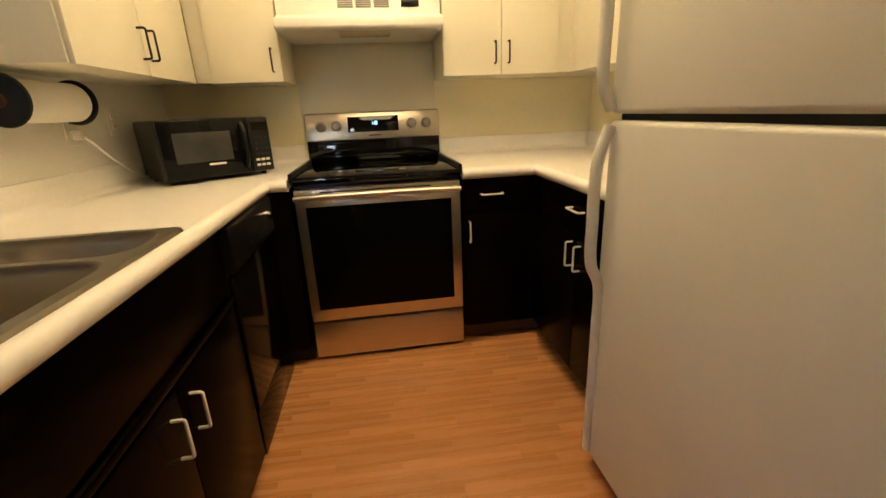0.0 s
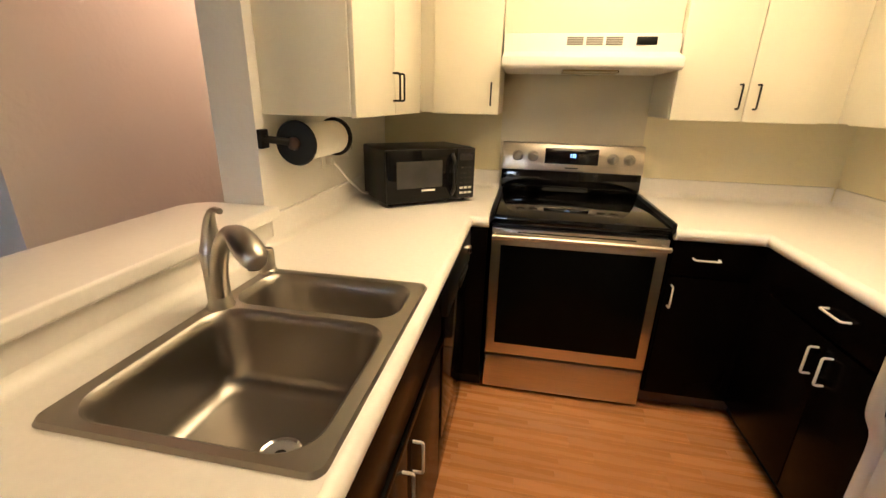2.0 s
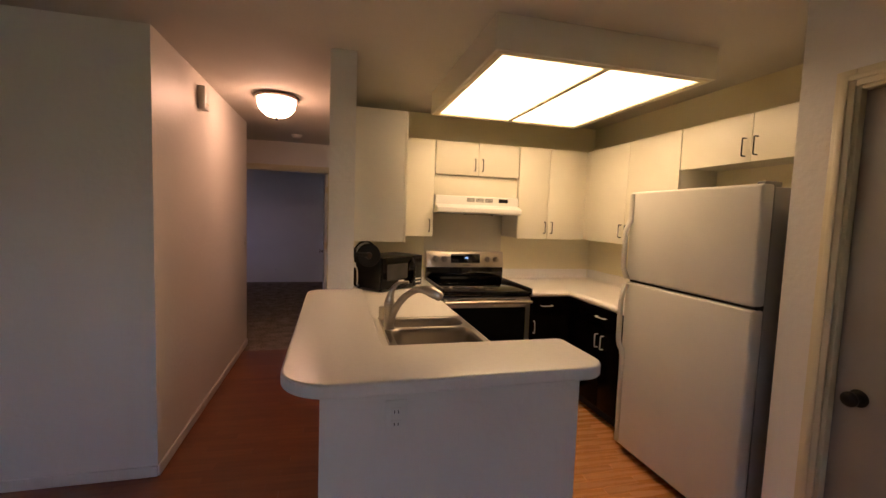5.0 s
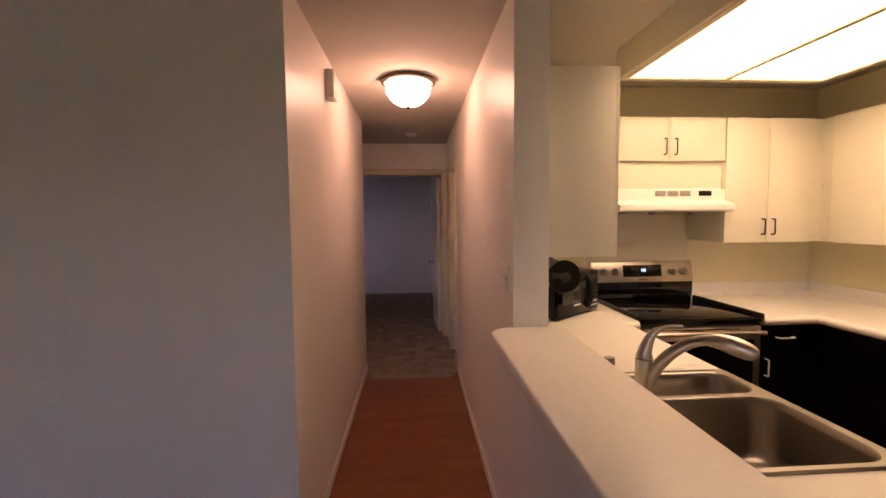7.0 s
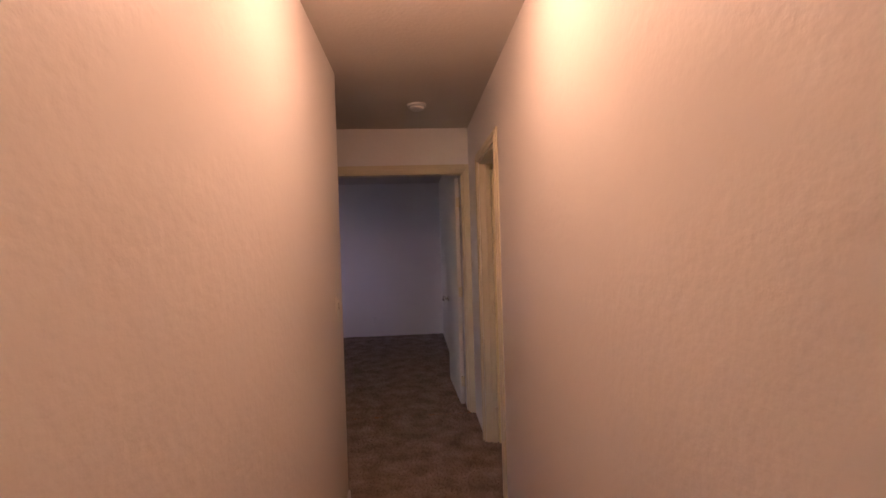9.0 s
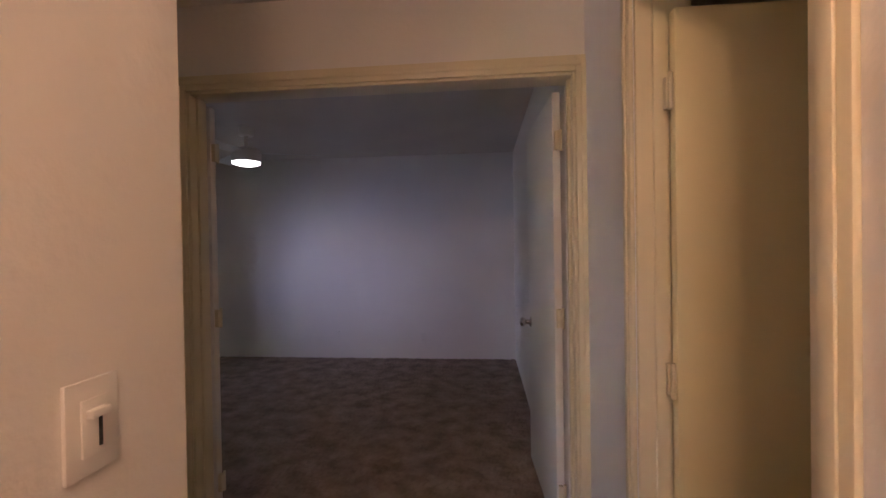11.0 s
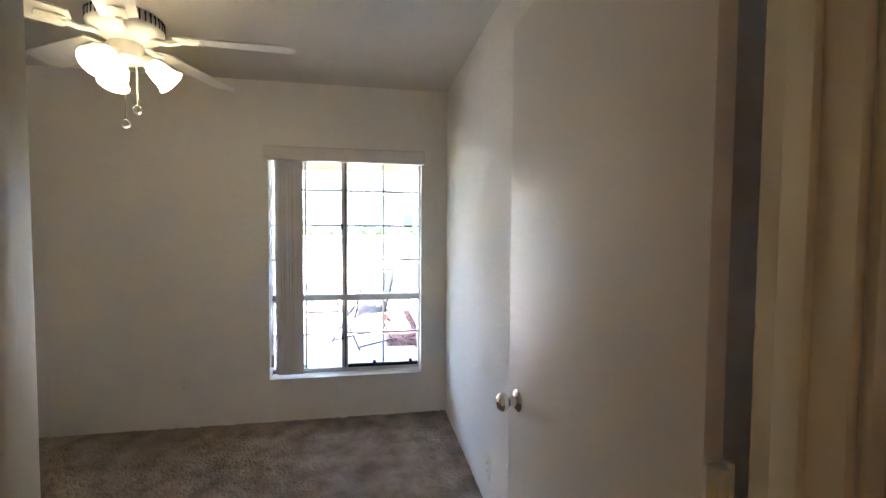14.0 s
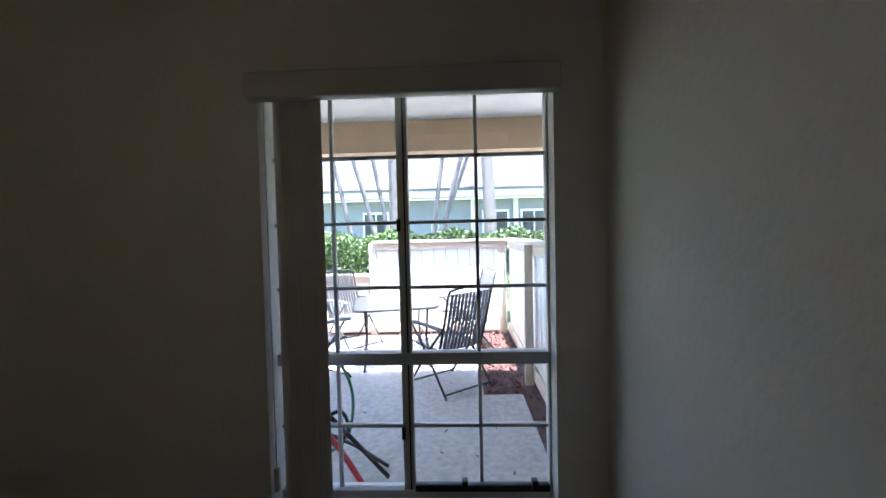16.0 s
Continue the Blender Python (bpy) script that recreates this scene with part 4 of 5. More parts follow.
w = window("window_1", 1.615, 2.79, 0.315, 1.99, 2.195, 0.885)
part("latch", bx(-5.645, -5.615, 2.17, 2.185, 1.40, 1.45, bev=0.003), BLKP, w)
part("latch", bx(-5.645, -5.615, 2.17, 2.185, 0.56, 0.61, bev=0.003), BLKP, w)
part("slider_rail", bx(-5.65, -5.618, 2.22, 2.76, 0.345, 0.372, bev=0.003), BLKP, w, "dark lower sash rail")
for y in (2.42, 2.70):
    part("rail_clip", bx(-5.64, -5.605, y - 0.012, y + 0.012, 0.355, 0.395, bev=0.002), BLKP, w)
part("window_sill", bx(-5.63, -5.515, 1.67, 2.77, 0.306, 0.316, bev=0.002), BASEB, w, "white painted sill")
window("window_2", 3.6, 4.1, 0.31, 1.99, 3.85, 0.885)
t = thing("window_blind", "grey vertical blind drawn aside under a pale valance", "blind")
v = part("valance", bx(-5.529, -5.468, 1.648, 2.788, 1.892, 1.988, bev=0.008, seg=3), VAL, t, "pale vinyl valance")
for i in range(9):
    yy = 1.716 + i * 0.0185
    bm = bmesh.new()
    n = 6
    for k in range(n):
        u0, u1 = -0.042 + 0.084 * k / n, -0.042 + 0.084 * (k + 1) / n
        q = [(u0, 0.05 * (u0 / 0.042) ** 2 * 0.25), (u1, 0.05 * (u1 / 0.042) ** 2 * 0.25)]
        vs = [bm.verts.new((a, c, z)) for a, c in q for z in (0.335, 1.92)]
        bm.faces.new((vs[0], vs[2], vs[3], vs[1]))
    bmesh.ops.remove_doubles(bm, verts=bm.verts, dist=1e-5)
    bmesh.ops.recalc_face_normals(bm, faces=bm.faces)
    bmesh.ops.solidify(bm, geom=list(bm.faces), thickness=0.0015)
    bmesh.ops.transform(bm, matrix=pose(-5.562, yy, 0, 0, 0, 40 + 6 * (i % 3)), verts=bm.verts)
    part("slat", bm, BLIND, t)
part("pull_chain", tube(bmesh.new(), [(-5.535, 1.69, 1.9), (-5.535, 1.69, 1.2), (-5.537, 1.69, 0.49)], 0.0025, 6), WPL, t)
part("chain_weight", bx(-5.548, -5.527, 1.68, 1.70, 0.40, 0.49, bev=0.004), CAP, t, "tan chain weight")
built("door_casing_far", [(-5.44, -5.375, 6.268, 6.285, 0, 2.08)], TRIM, "cream painted door casing on the far wall", "trim")
t = thing("white_cable", "thin white cable looping from the low wall plate", "cable")
part("cable", tube(bmesh.new(), curve([(-4.02, 2.958, 0.18), (-4.03, 2.90, 0.13), (-4.12, 2.87, 0.05), (-4.2, 2.89, 0.012), (-4.05, 2.91, 0.012), (-3.9, 2.92, 0.012)]), 0.003, 6), WPL, t)

# ceiling vent slot in the large bedroom
t = thing("ceiling_vent", "small dark slot on the bedroom ceiling", "vent", at=pose(-1.75, 3.7, H))
part("slot", bx(-0.05, 0.05, -0.012, 0.012, -0.004, 0.001, bev=0.001), BLKP, t)

# small bedroom fan with three glass shades
FXc, FYc = -4.32, 1.39
t = thing("ceiling_fan", "white five-blade ceiling fan with three lit glass shades", "ceiling fan", at=pose(FXc, FYc - 0.005, H - 0.035))
part("canopy", lathe(bmesh.new(), [(0.065, 0.035), (0.065, 0.025), (0.04, 0.0), (0.02, -0.005)]), WPL, t)
part("downrod", lathe(bmesh.new(), [(0.013, 0.0), (0.013, -0.12)]), WPL, t)
m = part("motor_housing", lathe(bmesh.new(), [(0.03, -0.115), (0.08, -0.12), (0.125, -0.135), (0.135, -0.16), (0.135, -0.19), (0.12, -0.215), (0.07, -0.235), (0.06, -0.25)], n=40), WPL, t)
for i in range(40):
    a = 2 * math.pi * i / 40
    bm = bx(0.12, 0.1365, -0.003, 0.003, -0.185, -0.145)
    bmesh.ops.transform(bm, matrix=Matrix.Rotation(a, 4, "Z"), verts=bm.verts)
    part("vent_slot", bm, BLKP, m)
part("switch_housing", lathe(bmesh.new(), [(0.06, -0.25), (0.062, -0.255), (0.062, -0.31), (0.045, -0.33), (0.012, -0.335)]), WPL, t)


def blade_mesh(r0, r1, w0, w1):
    ol = [(r0, -w0 / 2)] + [(r1 - 0.04 + 0.04 * math.cos(radians(a)), w1 / 2 * math.sin(radians(a))) for a in range(-90, 91, 15)] + [(r0, w0 / 2), (r0 - 0.02, 0)]
    bm = slab(bmesh.new(), ol, -0.003, 0.003)
    bmesh.ops.transform(bm, matrix=Matrix.Rotation(radians(11), 4, "X"), verts=bm.verts)
    return bm


BL = mat("white fan blade", (0.72, 0.71, 0.68), 0.4, vary=0.03, scale=4, stretch=(1, 12, 1))
for i in range(5):
    a = radians(92 + 72 * i)
    R = Matrix.Translation((0, 0, -0.215)) @ Matrix.Rotation(a, 4, "Z")
    bm = blade_mesh(0.19, 0.665, 0.12, 0.145)
    bmesh.ops.transform(bm, matrix=R, verts=bm.verts)
    bl = part("blade", bm, BL, t)
    bm = tube(bmesh.new(), [(0.09, 0, -0.01), (0.15, 0, -0.018), (0.2, 0, -0.008)], 0.012)
    box(bm, 0.19, 0.28, -0.028, 0.028, -0.009, -0.004, 0.002)
    bmesh.ops.transform(bm, matrix=R, verts=bm.verts)
    part("blade_iron", bm, WPL, bl)
for i in range(3):
    a = radians(105 + 120 * i)
    R = Matrix.Translation((0, 0, -0.30)) @ Matrix.Rotation(a, 4, "Z") @ Matrix.Translation((0.06, 0, 0)) @ Matrix.Rotation(radians(-48), 4, "Y")
    bm = lathe(bmesh.new(), [(0.024, 0.0), (0.028, -0.03), (0.02, -0.035)])
    bmesh.ops.transform(bm, matrix=R, verts=bm.verts)
    hd = part("lamp_holder", bm, WPL, t)
    bm = lathe(bmesh.new(), [(0.025, -0.028), (0.035, -0.04), (0.043, -0.065), (0.046, -0.095), (0.053, -0.118), (0.06, -0.127), (0.057, -0.126), (0.048, -0.112), (0.018, -0.085)], n=28)
    bmesh.ops.transform(bm, matrix=R, verts=bm.verts)
    part("shade", bm, FGLOW, hd, "lit frosted glass bell shade")
for dx, dy, z in ((0.03, 0.006, -0.565), (-0.02, 0.026, -0.495)):
    ch = part("pull_chain", tube(bmesh.new(), [(dx, dy, -0.32), (dx, dy, -0.45), (dx, dy, z)], 0.002, 6), NICK, t)
    part("chain_ball", lathe(bmesh.new(), [(0.004, z + 0.002), (0.014, z - 0.006), (0.018, z - 0.018), (0.014, z - 0.03), (0.004, z - 0.036)], dx, dy), CRYS, ch, "clear crystal ball")

# large bedroom fan
t = thing("ceiling_fan", "white modern ceiling fan with a round lit lens", "ceiling fan", at=pose(-3.4, 4.86, H - 0.03))
part("canopy", lathe(bmesh.new(), [(0.064, 0.03), (0.064, -0.04), (0.056, -0.05), (0.02, -0.052)]), WPL, t)
part("downrod", lathe(bmesh.new(), [(0.018, -0.05), (0.018, -0.16)]), WPL, t)
part("motor_housing", lathe(bmesh.new(), [(0.04, -0.15), (0.1, -0.165), (0.125, -0.185), (0.125, -0.275), (0.122, -0.285)], n=40), WPL, t)
part("lens", lathe(bmesh.new(), [(0.12, -0.285), (0.115, -0.3), (0.08, -0.312), (0.01, -0.316)], n=40), F2GLOW, t, "lit frosted lens")
for i in range(3):
    R = Matrix.Translation((0, 0, -0.2)) @ Matrix.Rotation(radians(20 + 120 * i), 4, "Z")
    bm = blade_mesh(0.11, 0.64, 0.11, 0.13)
    bmesh.ops.transform(bm, matrix=R, verts=bm.verts)
    part("blade", bm, BL, t)

# ---- outdoors ----
GZ = -0.12
built("ground", [(-200, -13.0, -150, 150, -0.5, GZ - 0.03), (-13.0, 60, -150, -6.6, -0.5, GZ - 0.03), (-13.0, -5.72, -6.6, 60, -0.5, GZ - 0.03)], GRASS, "green lawn ground reaching far off", "ground")
built("living_patio_slab", [(-6.0, 2.0, -12.0, -6.6, GZ - 0.05, GZ - 0.01)], CONC, "grey concrete slab outside the living room", "patio")
built("patio_slab", [(-10.2, -7.85, -1.5, 2.62, GZ - 0.05, GZ), (-7.85, -5.72, -1.5, 2.98, GZ - 0.05, GZ), (-11.0, -5.72, 3.3, 7.5, GZ - 0.05, GZ)], CONC, "grey stained concrete patio slab", "patio")
rng = random.Random(4)
bm = bmesh.new()
for i in range(1500):
    x, y = (rng.uniform(-10.3, -7.87), rng.uniform(2.64, 3.2)) if i < 900 else ((rng.uniform(-10.5, -10.2), rng.uniform(-1, 2.7)) if i < 1250 else (rng.uniform(-7.85, -5.8), rng.uniform(2.99, 3.2)))
    a, s = rng.uniform(0, 6.28), rng.uniform(0.012, 0.035)
    vs = [bm.verts.new((x + s * math.cos(a + k * 1.57) * (1 if k % 2 else 0.5), y + s * math.sin(a + k * 1.57) * (1 if k % 2 else 0.5), GZ - 0.012 + rng.uniform(0, 0.03))) for k in range(4)]
    bm.faces.new(vs)
tagged(part("bark_mulch", bm, MULCH, smooth=False), "red brown bark mulch chips beside the patio slab", "mulch", kind="stuff")
built("mulch_bed", [(-10.6, -7.85, 2.62, 3.25, GZ - 0.05, GZ - 0.012), (-7.85, -5.72, 2.98, 3.25, GZ - 0.05, GZ - 0.012), (-10.6, -10.2, -1.5, 2.62, GZ - 0.05, GZ - 0.012)], MULCH, "dark soil bed under the mulch", "soil")
built("lanai_ceiling", [(-8.0, -5.72, -4.0, 7.5, 2.42, 2.55)], LAN, "pale painted patio roof soffit", "ceiling")
built("lanai_beam", [(-8.0, -7.8, -4.0, 7.5, 2.14, 2.418)], BEAM, "tan painted patio roof beam", "beam")
built("outer_wall_band", [(-5.80, -5.721, -0.3, 1.58, GZ, 2.42), (-5.80, -5.721, 2.81, 3.58, GZ, 2.42), (-5.80, -5.721, 4.12, 7.5, GZ, 2.42)], BEAM, "tan painted outside wall", "wall")

FB = -10.35
def fence(name, along, pos, a0, a1, top, label, cap=True):
    t = thing(name, label, "fence", "patio fence")
    n = max(1, round((a1 - a0) / 0.19))
    for i in range(n):
        u0, u1 = a0 + (a1 - a0) * i / n + 0.003, a0 + (a1 - a0) * (i + 1) / n - 0.003
        part("board", bx(pos, pos + 0.02, u0, u1, GZ + 0.05, top - 0.04, bev=0.003) if along == "y" else bx(u0, u1, pos, pos + 0.02, GZ + 0.05, top - 0.04, bev=0.003), FENCE, t)
    if cap:
        part("cap_rail", bx(pos - 0.07, pos + 0.1, a0 - 0.02, a1 + 0.02, top - 0.04, top, bev=0.005) if along == "y" else bx(a0, a1, pos - 0.07, pos + 0.09, top - 0.04, top, bev=0.005), CAP, t)
        part("upper_rail", bx(pos + 0.021, pos + 0.05, a0, a1, top - 0.14, top - 0.041, bev=0.003) if along == "y" else bx(a0, a1, pos - 0.03, pos - 0.001, top - 0.14, top - 0.041, bev=0.003), CAP, t)
    part("base_rail", bx(pos + 0.021, pos + 0.05, a0, a1, GZ + 0.03, GZ + 0.16, bev=0.003) if along == "y" else bx(a0, a1, pos - 0.03, pos - 0.001, GZ + 0.03, GZ + 0.16, bev=0.003), CAP, t)
    return t


f = fence("tall_fence", "y", FB, 1.12, 3.12, 1.30, "white board patio fence with a tan cap rail")
for y in (1.10, 3.05):
    part("post", bx(FB - 0.05, FB + 0.06, y - 0.05, y + 0.05, GZ - 0.02, 1.26, bev=0.004), CAP, f)
fence("low_fence", "y", FB, -3.0, 1.04, 0.80, "low white board patio fence with a tan cap")
f = fence("side_fence", "x", 3.16, FB + 0.08, -5.75, 1.30, "white board side fence with tan posts")
for x in (-8.15, -6.6):
    part("post", bx(x - 0.045, x + 0.045, 3.05, 3.13, GZ - 0.02, 1.26, bev=0.004), CAP, f)

# hedge: many small leaves round a twiggy core
def hedge(x0, x1, y0, y1, z0, z1, n, seed, label):
    r = np.random.default_rng(seed)
    P = np.stack([r.uniform(x0, x1, n), r.uniform(y0, y1, n), z0 + (z1 - z0) * np.sqrt(r.uniform(0, 1, n))], -1)
    P[:, 2] += 0.06 * np.sin(P[:, 1] * 6) + 0.04 * np.sin(P[:, 1] * 17 + P[:, 0] * 9)
    D = r.normal(size=(n, 3)); D /= np.linalg.norm(D, axis=1)[:, None]
    E2 = np.cross(D, r.normal(size=(n, 3))); E2 /= np.linalg.norm(E2, axis=1)[:, None]
    L, Wd = r.uniform(0.025, 0.05, n)[:, None], r.uniform(0.012, 0.022, n)[:, None]
    V = np.stack([P - D * L, P + E2 * Wd, P + D * L, P - E2 * Wd], 1).reshape(-1, 3)
    me = bpy.data.meshes.new("hedge")
    me.from_pydata(V.tolist(), [], np.arange(n * 4).reshape(-1, 4).tolist())
    me.materials.append(LEAF)
    return tagged(new("hedge", me), label, "hedge", kind="stuff")


hedge(-11.6, -10.55, -4.0, 1.6, GZ, 1.38, 34000, 1, "leafy green hedge behind the low patio fence")
hedge(-11.9, -11.0, 1.4, 6.5, 0.4, 1.40, 22000, 2, "clipped green hedge behind the tall patio fence")

# palms
def palm(x, y, r, lean, h, label):
    t = thing("palm_tree", label, "palm", "palm trees", pose(x, y, GZ - 0.05))
    pts = curve([(0, 0, 0), (lean[0] * 0.3, lean[1] * 0.3, h * 0.35), (lean[0] * 0.7, lean[1] * 0.7, h * 0.7), (lean[0], lean[1], h)], 10)
    part("trunk", tube(bmesh.new(), pts, [r * (1.15 - 0.35 * i / len(pts)) * (1 + 0.04 * (i % 2)) for i in range(len(pts))], 10), TRUNK, t)
    q = random.Random(int(x * 100))
    top = Vector((lean[0], lean[1], h))
    bm = bmesh.new()
    for k in range(9):
        a, L = 2 * math.pi * k / 9 + q.uniform(-0.2, 0.2), q.uniform(1.5, 2.2)
        prev = None
        for s in range(12):
            u = s / 11
            c = top + Vector((math.cos(a) * L * u, math.sin(a) * L * u, 0.7 * u - 1.5 * u * u))
            side = Vector((-math.sin(a), math.cos(a), 0))
            for sg in (-1, 1):
                l = 0.45 * math.sin(math.pi * (0.12 + 0.85 * u))
                w = Vector((math.cos(a), math.sin(a), 0)) * 0.03
                bm.faces.new([bm.verts.new(c - w), bm.verts.new(c + w), bm.verts.new(c + side * sg * l + w * 4 - Vector((0, 0, 0.18)))])
    part("crown", bm, LEAF, t, smooth=False)


palm(-14.5, 0.9, 0.17, (0.1, -0.1), 8.5, "tall grey palm with a ringed trunk")
palm(-17.0, 3.43, 0.17, (0.0, -0.3), 9.0, "tall grey palm with a ringed trunk")
for x, y, ln in ((-13.6, 0.2, (0.3, -1.1)), (-13.9, 0.75, (0.2, -1.4)), (-13.5, 1.7, (0.2, 0.7)), (-13.7, 1.6, (-0.2, 1.9)), (-13.4, 1.75, (0.4, 1.4)), (-14.2, 0.9, (0.3, -0.9))):
    palm(x, y, 0.05, ln, 5.8, "slender leaning palm stem in a clump")

# neighbour house
t = thing("neighbour_house", "sage green house with white trim and shingle roof", "house")
HX = -19.0
part("wall", bx(HX - 8, HX, -12, 18, GZ - 0.1, 2.6), HWALL, t, smooth=False)
part("fascia", bx(HX, HX + 0.75, -12.6, 18.6, 2.62, 2.86, bev=0.01), HWHITE, t, "white fascia board")
bm = bmesh.new()
vs = [bm.verts.new(p) for p in ((HX + 0.8, -12.8, 2.84), (HX + 0.8, 18.8, 2.84), (HX - 7.5, 18.8, 6.6), (HX - 7.5, -12.8, 6.6), (HX + 0.8, -12.8, 2.9), (HX + 0.8, 18.8, 2.9), (HX - 7.5, 18.8, 6.66), (HX - 7.5, -12.8, 6.66))]
for q in ((0, 1, 2, 3), (4, 7, 6, 5), (0, 4, 5, 1), (1, 5, 6, 2), (2, 6, 7, 3), (3, 7, 4, 0)):
    bm.faces.new([vs[i] for i in q])
roof = part("roof", bm, SHING, t, smooth=False)
bm = bmesh.new()
q = random.Random(9)
for r_ in range(26):
    u = r_ / 26
    x, z = HX + 0.8 - 8.3 * u, 2.905 + 3.76 * u
    y = -6.0
    while y < 11:
        w = q.uniform(0.25, 0.4)
        vs = [bm.verts.new(p) for p in ((x + 0.02, y, z + 0.02), (x + 0.02, y + w - 0.015, z + 0.02), (x - 0.33, y + w - 0.015, z + 0.155), (x - 0.33, y, z + 0.155))]
        bm.faces.new(vs)
        y += w
s_ = part("shingle_courses", bm, SHING, roof, smooth=False)
tagged(s_, kind="stuff")
part("vent_pipe", lathe(bmesh.new(), [(0.06, 3.6), (0.06, 4.9)], HX - 2.2, 2.05), HWHITE, roof, "white vent pipe")
for y0 in (-3.4, -1.0, 3.25, 4.6, 5.9):
    wdo = part("window", bx(HX + 0.001, HX + 0.05, y0, y0 + 0.95, 1.0, 2.2, bev=0.01), HWHITE, t, "white framed house window")
    for k in range(2):
        part("pane", bx(HX + 0.051, HX + 0.06, y0 + 0.07 + 0.43 * k, y0 + 0.45 + 0.43 * k, 1.08, 2.12), HGLASS, wdo)
for y0 in (0.2, 2.85, 4.35):
    part("trim_post", bx(HX, HX + 0.12, y0, y0 + 0.16, GZ, 2.6, bev=0.01), HWHITE, t)
c = bpy.data.curves.new("house_number", "FONT")
c.body, c.size, c.extrude = "120", 0.42, 0.01
n_ = new("house_number_text", c)
dg = bpy.context.evaluated_depsgraph_get()
me = bpy.data.meshes.new_from_object(n_.evaluated_get(dg))
bpy.data.objects.remove(n_)
me.materials.append(HWHITE)
hn = new("house_number", me)
hn.parent = t
hn.matrix_local = pose(HX + 0.02, 1.35, 1.45, 90, 0, 90)
hn["label"] = "white house number"

# patio furniture
def chair(at):
    t = thing("patio_chair", "grey sling folding patio chair with dark metal frame", "chair", "chairs round the patio table", at)
    W2 = 0.26
    bm = bmesh.new()
    back = curve([(0, 0.20, 0.40), (0, 0.29, 0.68), (0, 0.36, 0.96)], 5)
    seat = curve([(0, -0.24, 0.44), (0, 0.0, 0.415), (0, 0.20, 0.40)], 5)
    for nm, pts in (("backrest", back), ("seat", seat)):
        bm = bmesh.new()
        for k in range(11):
            u = -W2 + 0.016 + k * 0.0436
            row = [(bm.verts.new((u, p.y, p.z)), bm.verts.new((u + 0.036, p.y, p.z))) for p in pts]
            for a, b in zip(row, row[1:]):
                bm.faces.new((a[0], a[1], b[1], b[0]))
        bmesh.ops.solidify(bm, geom=list(bm.faces), thickness=0.006)
        part(nm, bm, SLING, t)
    part("back_frame", tube(bmesh.new(), curve([(-W2, 0.20, 0.40), (-W2, 0.29, 0.68), (-W2, 0.36, 0.95), (-W2 + 0.05, 0.38, 1.0), (0, 0.385, 1.02), (W2 - 0.05, 0.38, 1.0), (W2, 0.36, 0.95), (W2, 0.29, 0.68), (W2, 0.20, 0.40)], 5), 0.012, 8), CFRAME, t)
    for s in (-1, 1):
        x = s * W2
        part("seat_rail", tube(bmesh.new(), [(x, -0.25, 0.445), (x, 0, 0.42), (x, 0.22, 0.40)], 0.012, 8), CFRAME, t)
        part("front_leg", tube(bmesh.new(), [(x * 1.05, 0.27, 0.62), (x * 1.05, 0.0, 0.34), (x * 1.05, -0.28, 0.0)], 0.012, 8), CFRAME, t)
        part("rear_leg", tube(bmesh.new(), [(x * 1.1, -0.2, 0.62), (x * 1.1, 0.06, 0.34), (x * 1.1, 0.33, 0.0)], 0.012, 8), CFRAME, t)
        part("armrest", tube(bmesh.new(), curve([(x * 1.1, -0.28, 0.63), (x * 1.1, -0.1, 0.645), (x * 1.08, 0.27, 0.63)], 4), 0.02, 8), SLING, t)
    part("cross_bar", tube(bmesh.new(), [(-W2 * 1.05, -0.25, 0.03), (0, -0.25, 0.03), (W2 * 1.05, -0.25, 0.03)], 0.01, 8), CFRAME, t)
    part("cross_bar", tube(bmesh.new(), [(-W2 * 1.1, 0.3, 0.035), (0, 0.3, 0.035), (W2 * 1.1, 0.3, 0.035)], 0.01, 8), CFRAME, t)
    return t


ch = chair(pose(-8.15, 2.28, GZ, 0, 0, -50))
copy_thing(ch, pose(-9.55, 2.45, GZ, 0, 0, 15))
copy_thing(ch, pose(-8.3, 0.85, GZ, 0, 0, -125))
copy_thing(ch, pose(-9.7, 0.95, GZ, 0, 0, 140))
t = thing("patio_table", "white topped patio table with thin dark metal legs", "table", at=pose(-9.0, 1.62, GZ, 0, 0, 12))
ol = []
for cx, cy, a in ((0.4, 0.35, 0), (-0.4, 0.35, 90), (-0.4, -0.35, 180), (0.4, -0.35, 270)):
    ol += fillet(cx, cy, 0.12, a, a + 90, 5)
part("tabletop", slab(bmesh.new(), ol, 0.69, 0.705, 0.004), glass("frosted table glass", (0.9, 0.92, 0.92), 0.3), t, "pale glass tabletop")
part("rim", tube(bmesh.new(), [(x, y, 0.69) for x, y in ol + [ol[0]]], 0.013, 8), CFRAME, t)
for sx in (-1, 1):
    for sy in (-1, 1):
        part("leg", tube(bmesh.new(), [(sx * 0.4, sy * 0.35, 0.69), (sx * 0.38, sy * 0.33, 0.35), (sx * 0.42, sy * 0.37, 0.0)], 0.013, 8), CFRAME, t)
for sy in (-1, 1):
    part("leg_brace", tube(bmesh.new(), [(-0.38, sy * 0.33, 0.34), (0, sy * 0.33, 0.34), (0.38, sy * 0.33, 0.34)], 0.009, 8), CFRAME, t)

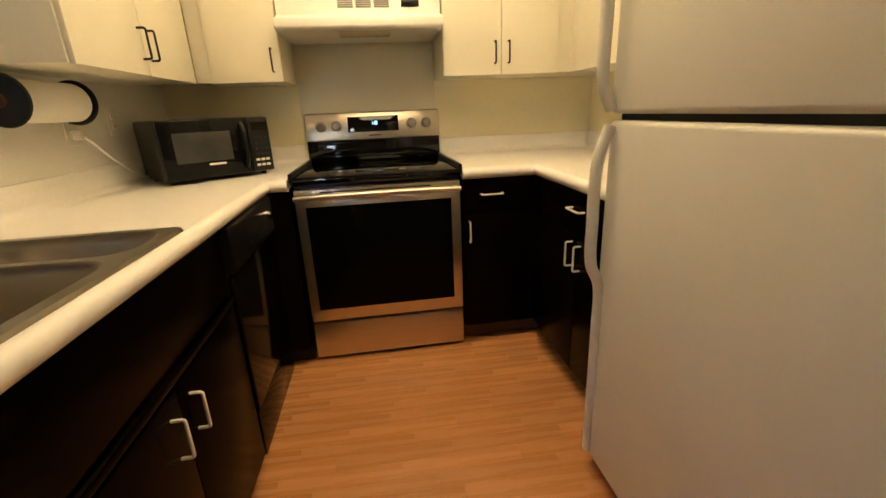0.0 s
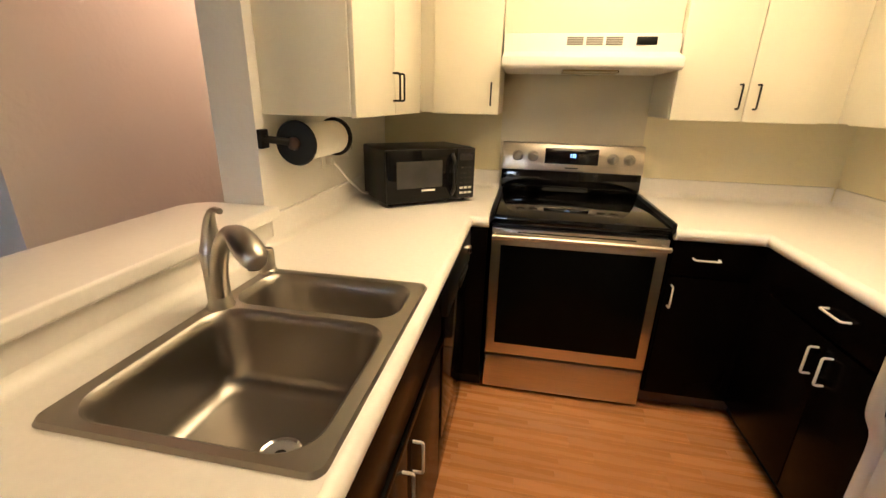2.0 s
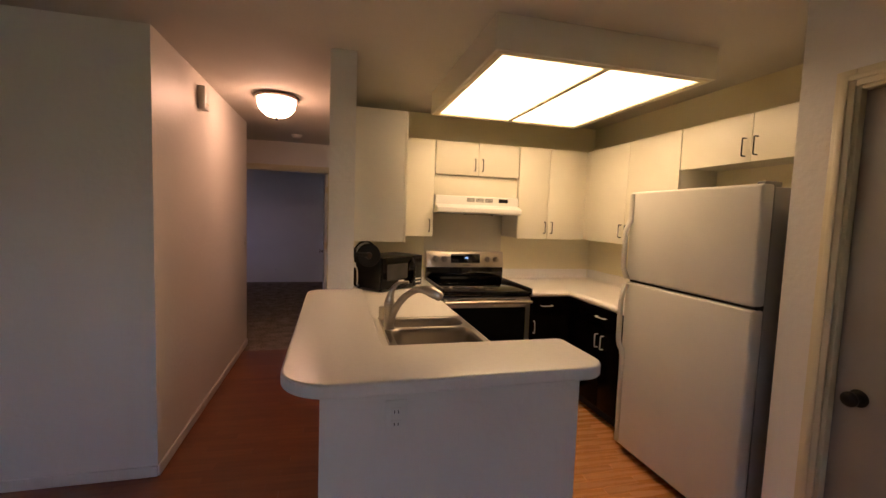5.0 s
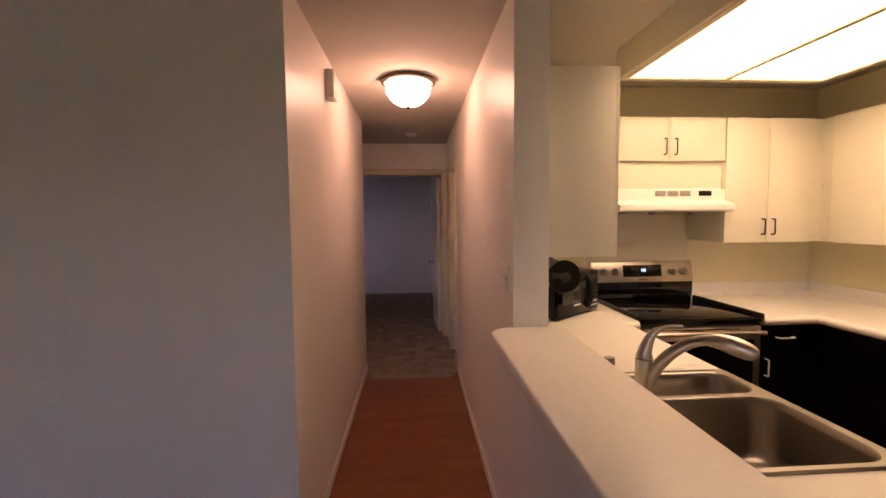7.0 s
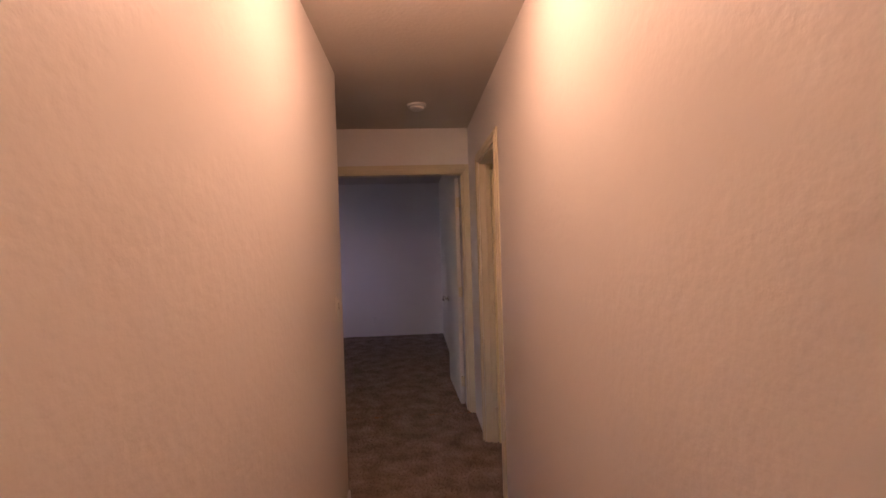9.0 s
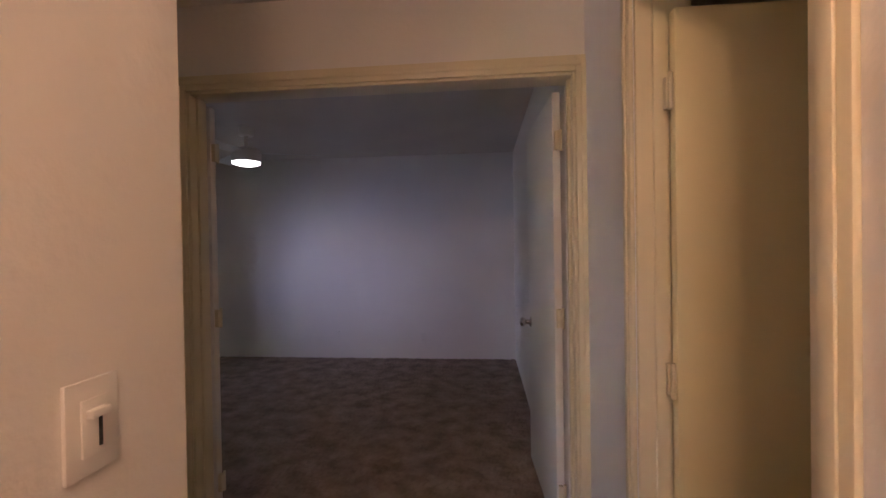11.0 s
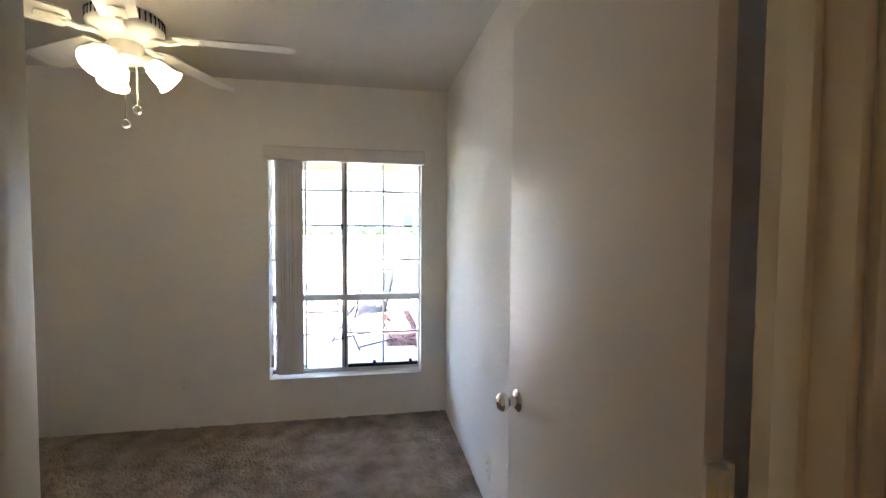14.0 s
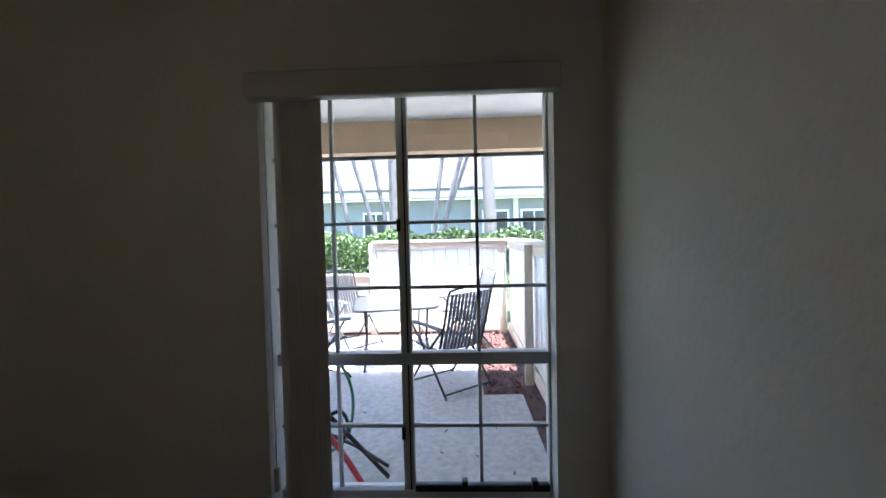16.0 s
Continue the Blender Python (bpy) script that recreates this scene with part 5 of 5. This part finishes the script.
# folded cart and hose beside the window
t = thing("folded_cart", "folded red and black utility cart leaning by the window", "cart")
part("frame_tube", tube(bmesh.new(), [(-6.5, 1.95, GZ + 0.012), (-6.45, 1.75, 0.15), (-6.4, 1.5, 0.45)], 0.014, 8), CFRAME, t)
part("red_tube", tube(bmesh.new(), [(-6.4, 1.82, GZ + 0.014), (-6.37, 1.7, 0.12), (-6.33, 1.5, 0.42)], 0.018, 8), REDM, t, "glossy red tube")
part("frame_tube", tube(bmesh.new(), [(-6.62, 1.93, GZ + 0.012), (-6.6, 1.72, 0.04), (-6.55, 1.4, 0.22)], 0.012, 8), CFRAME, t)
part("handle_loop", tube(bmesh.new(), curve([(-6.45, 1.60, 0.30), (-6.46, 1.68, 0.32), (-6.46, 1.72, 0.22), (-6.45, 1.66, 0.13), (-6.44, 1.60, 0.16)]), 0.012, 8), BLKP, t)
t = thing("garden_hose", "green garden hose looping up beside the patio", "hose")
part("hose", tube(bmesh.new(), curve([(-6.9, 1.30, 0.55), (-6.92, 1.52, 0.50), (-6.95, 1.62, 0.25), (-6.9, 1.60, -0.02), (-6.8, 1.5, GZ + 0.02), (-6.5, 1.35, GZ + 0.02)]), 0.012, 8), HOSE, t)
bm = bmesh.new()
for i in range(60):
    x, y, a = rng.uniform(-9, -6), rng.uniform(0.5, 2.9), rng.uniform(0, 6.28)
    d = Vector((math.cos(a), math.sin(a), 0)) * rng.uniform(0.01, 0.03)
    n2 = Vector((-d.y, d.x, 0)) * 0.4
    p = Vector((x, y, GZ + 0.006))
    bm.faces.new([bm.verts.new(p - d), bm.verts.new(p + n2), bm.verts.new(p + d + Vector((0, 0, 0.006))), bm.verts.new(p - n2)])
tagged(part("fallen_leaves", bm, MULCH, smooth=False), "dry fallen leaves scattered on the patio slab", "leaves", kind="stuff")

# ---- laminate strips ----
SL, SW = 0.42, 0.067
pm = mesh_of("plank", bx(0, SL - 0.0003, 0, SW - 0.0002, -0.012, 0.0, bev=0.0004, seg=1), PLANK)
cm = mesh_of("plank", bx(0, SL - 0.0003, 0, SW - 0.0002, -0.012, 0.0, bev=0.0004, seg=1), CHERRY)
floor_ob = bpy.data.objects["floor"]
rest = []
q = random.Random(2)
y, row = -6.5, 0
near = 0
while y < 1.6:
    off = q.uniform(0, SL)
    x = -5.0 - off
    while x < 1.74:
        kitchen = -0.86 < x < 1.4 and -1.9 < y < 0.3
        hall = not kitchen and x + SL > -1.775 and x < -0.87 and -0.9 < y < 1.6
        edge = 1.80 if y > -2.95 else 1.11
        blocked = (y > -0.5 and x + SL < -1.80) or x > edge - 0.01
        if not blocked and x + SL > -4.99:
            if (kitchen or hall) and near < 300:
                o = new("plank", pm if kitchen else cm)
                o.parent = floor_ob
                o.location = (x, y, 0)
                near += 1
            else:
                rest.append((max(x, -5.0), min(x + SL - 0.0012, edge), y))
        x += SL
    y += SW
V, F = [], []
for x, x1, y in rest:
    b = len(V)
    V += [(x, y, 0), (x1, y, 0), (x1, y + SW - 0.001, 0), (x, y + SW - 0.001, 0), (x, y, -0.01), (x1, y, -0.01), (x1, y + SW - 0.001, -0.01), (x, y + SW - 0.001, -0.01)]
    F += [(b, b + 1, b + 2, b + 3), (b, b + 4, b + 5, b + 1), (b + 1, b + 5, b + 6, b + 2), (b + 2, b + 6, b + 7, b + 3), (b + 3, b + 7, b + 4, b)]
me = bpy.data.meshes.new("planks")
me.from_pydata(V, [], F)
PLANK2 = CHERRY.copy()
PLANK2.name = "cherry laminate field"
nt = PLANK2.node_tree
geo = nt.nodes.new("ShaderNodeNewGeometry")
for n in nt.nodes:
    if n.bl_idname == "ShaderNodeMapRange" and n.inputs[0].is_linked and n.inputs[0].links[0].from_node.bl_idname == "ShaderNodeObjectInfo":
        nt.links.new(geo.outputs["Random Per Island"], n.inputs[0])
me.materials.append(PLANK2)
o = tagged(new("planks", me), kind="stuff")
o.parent = floor_ob
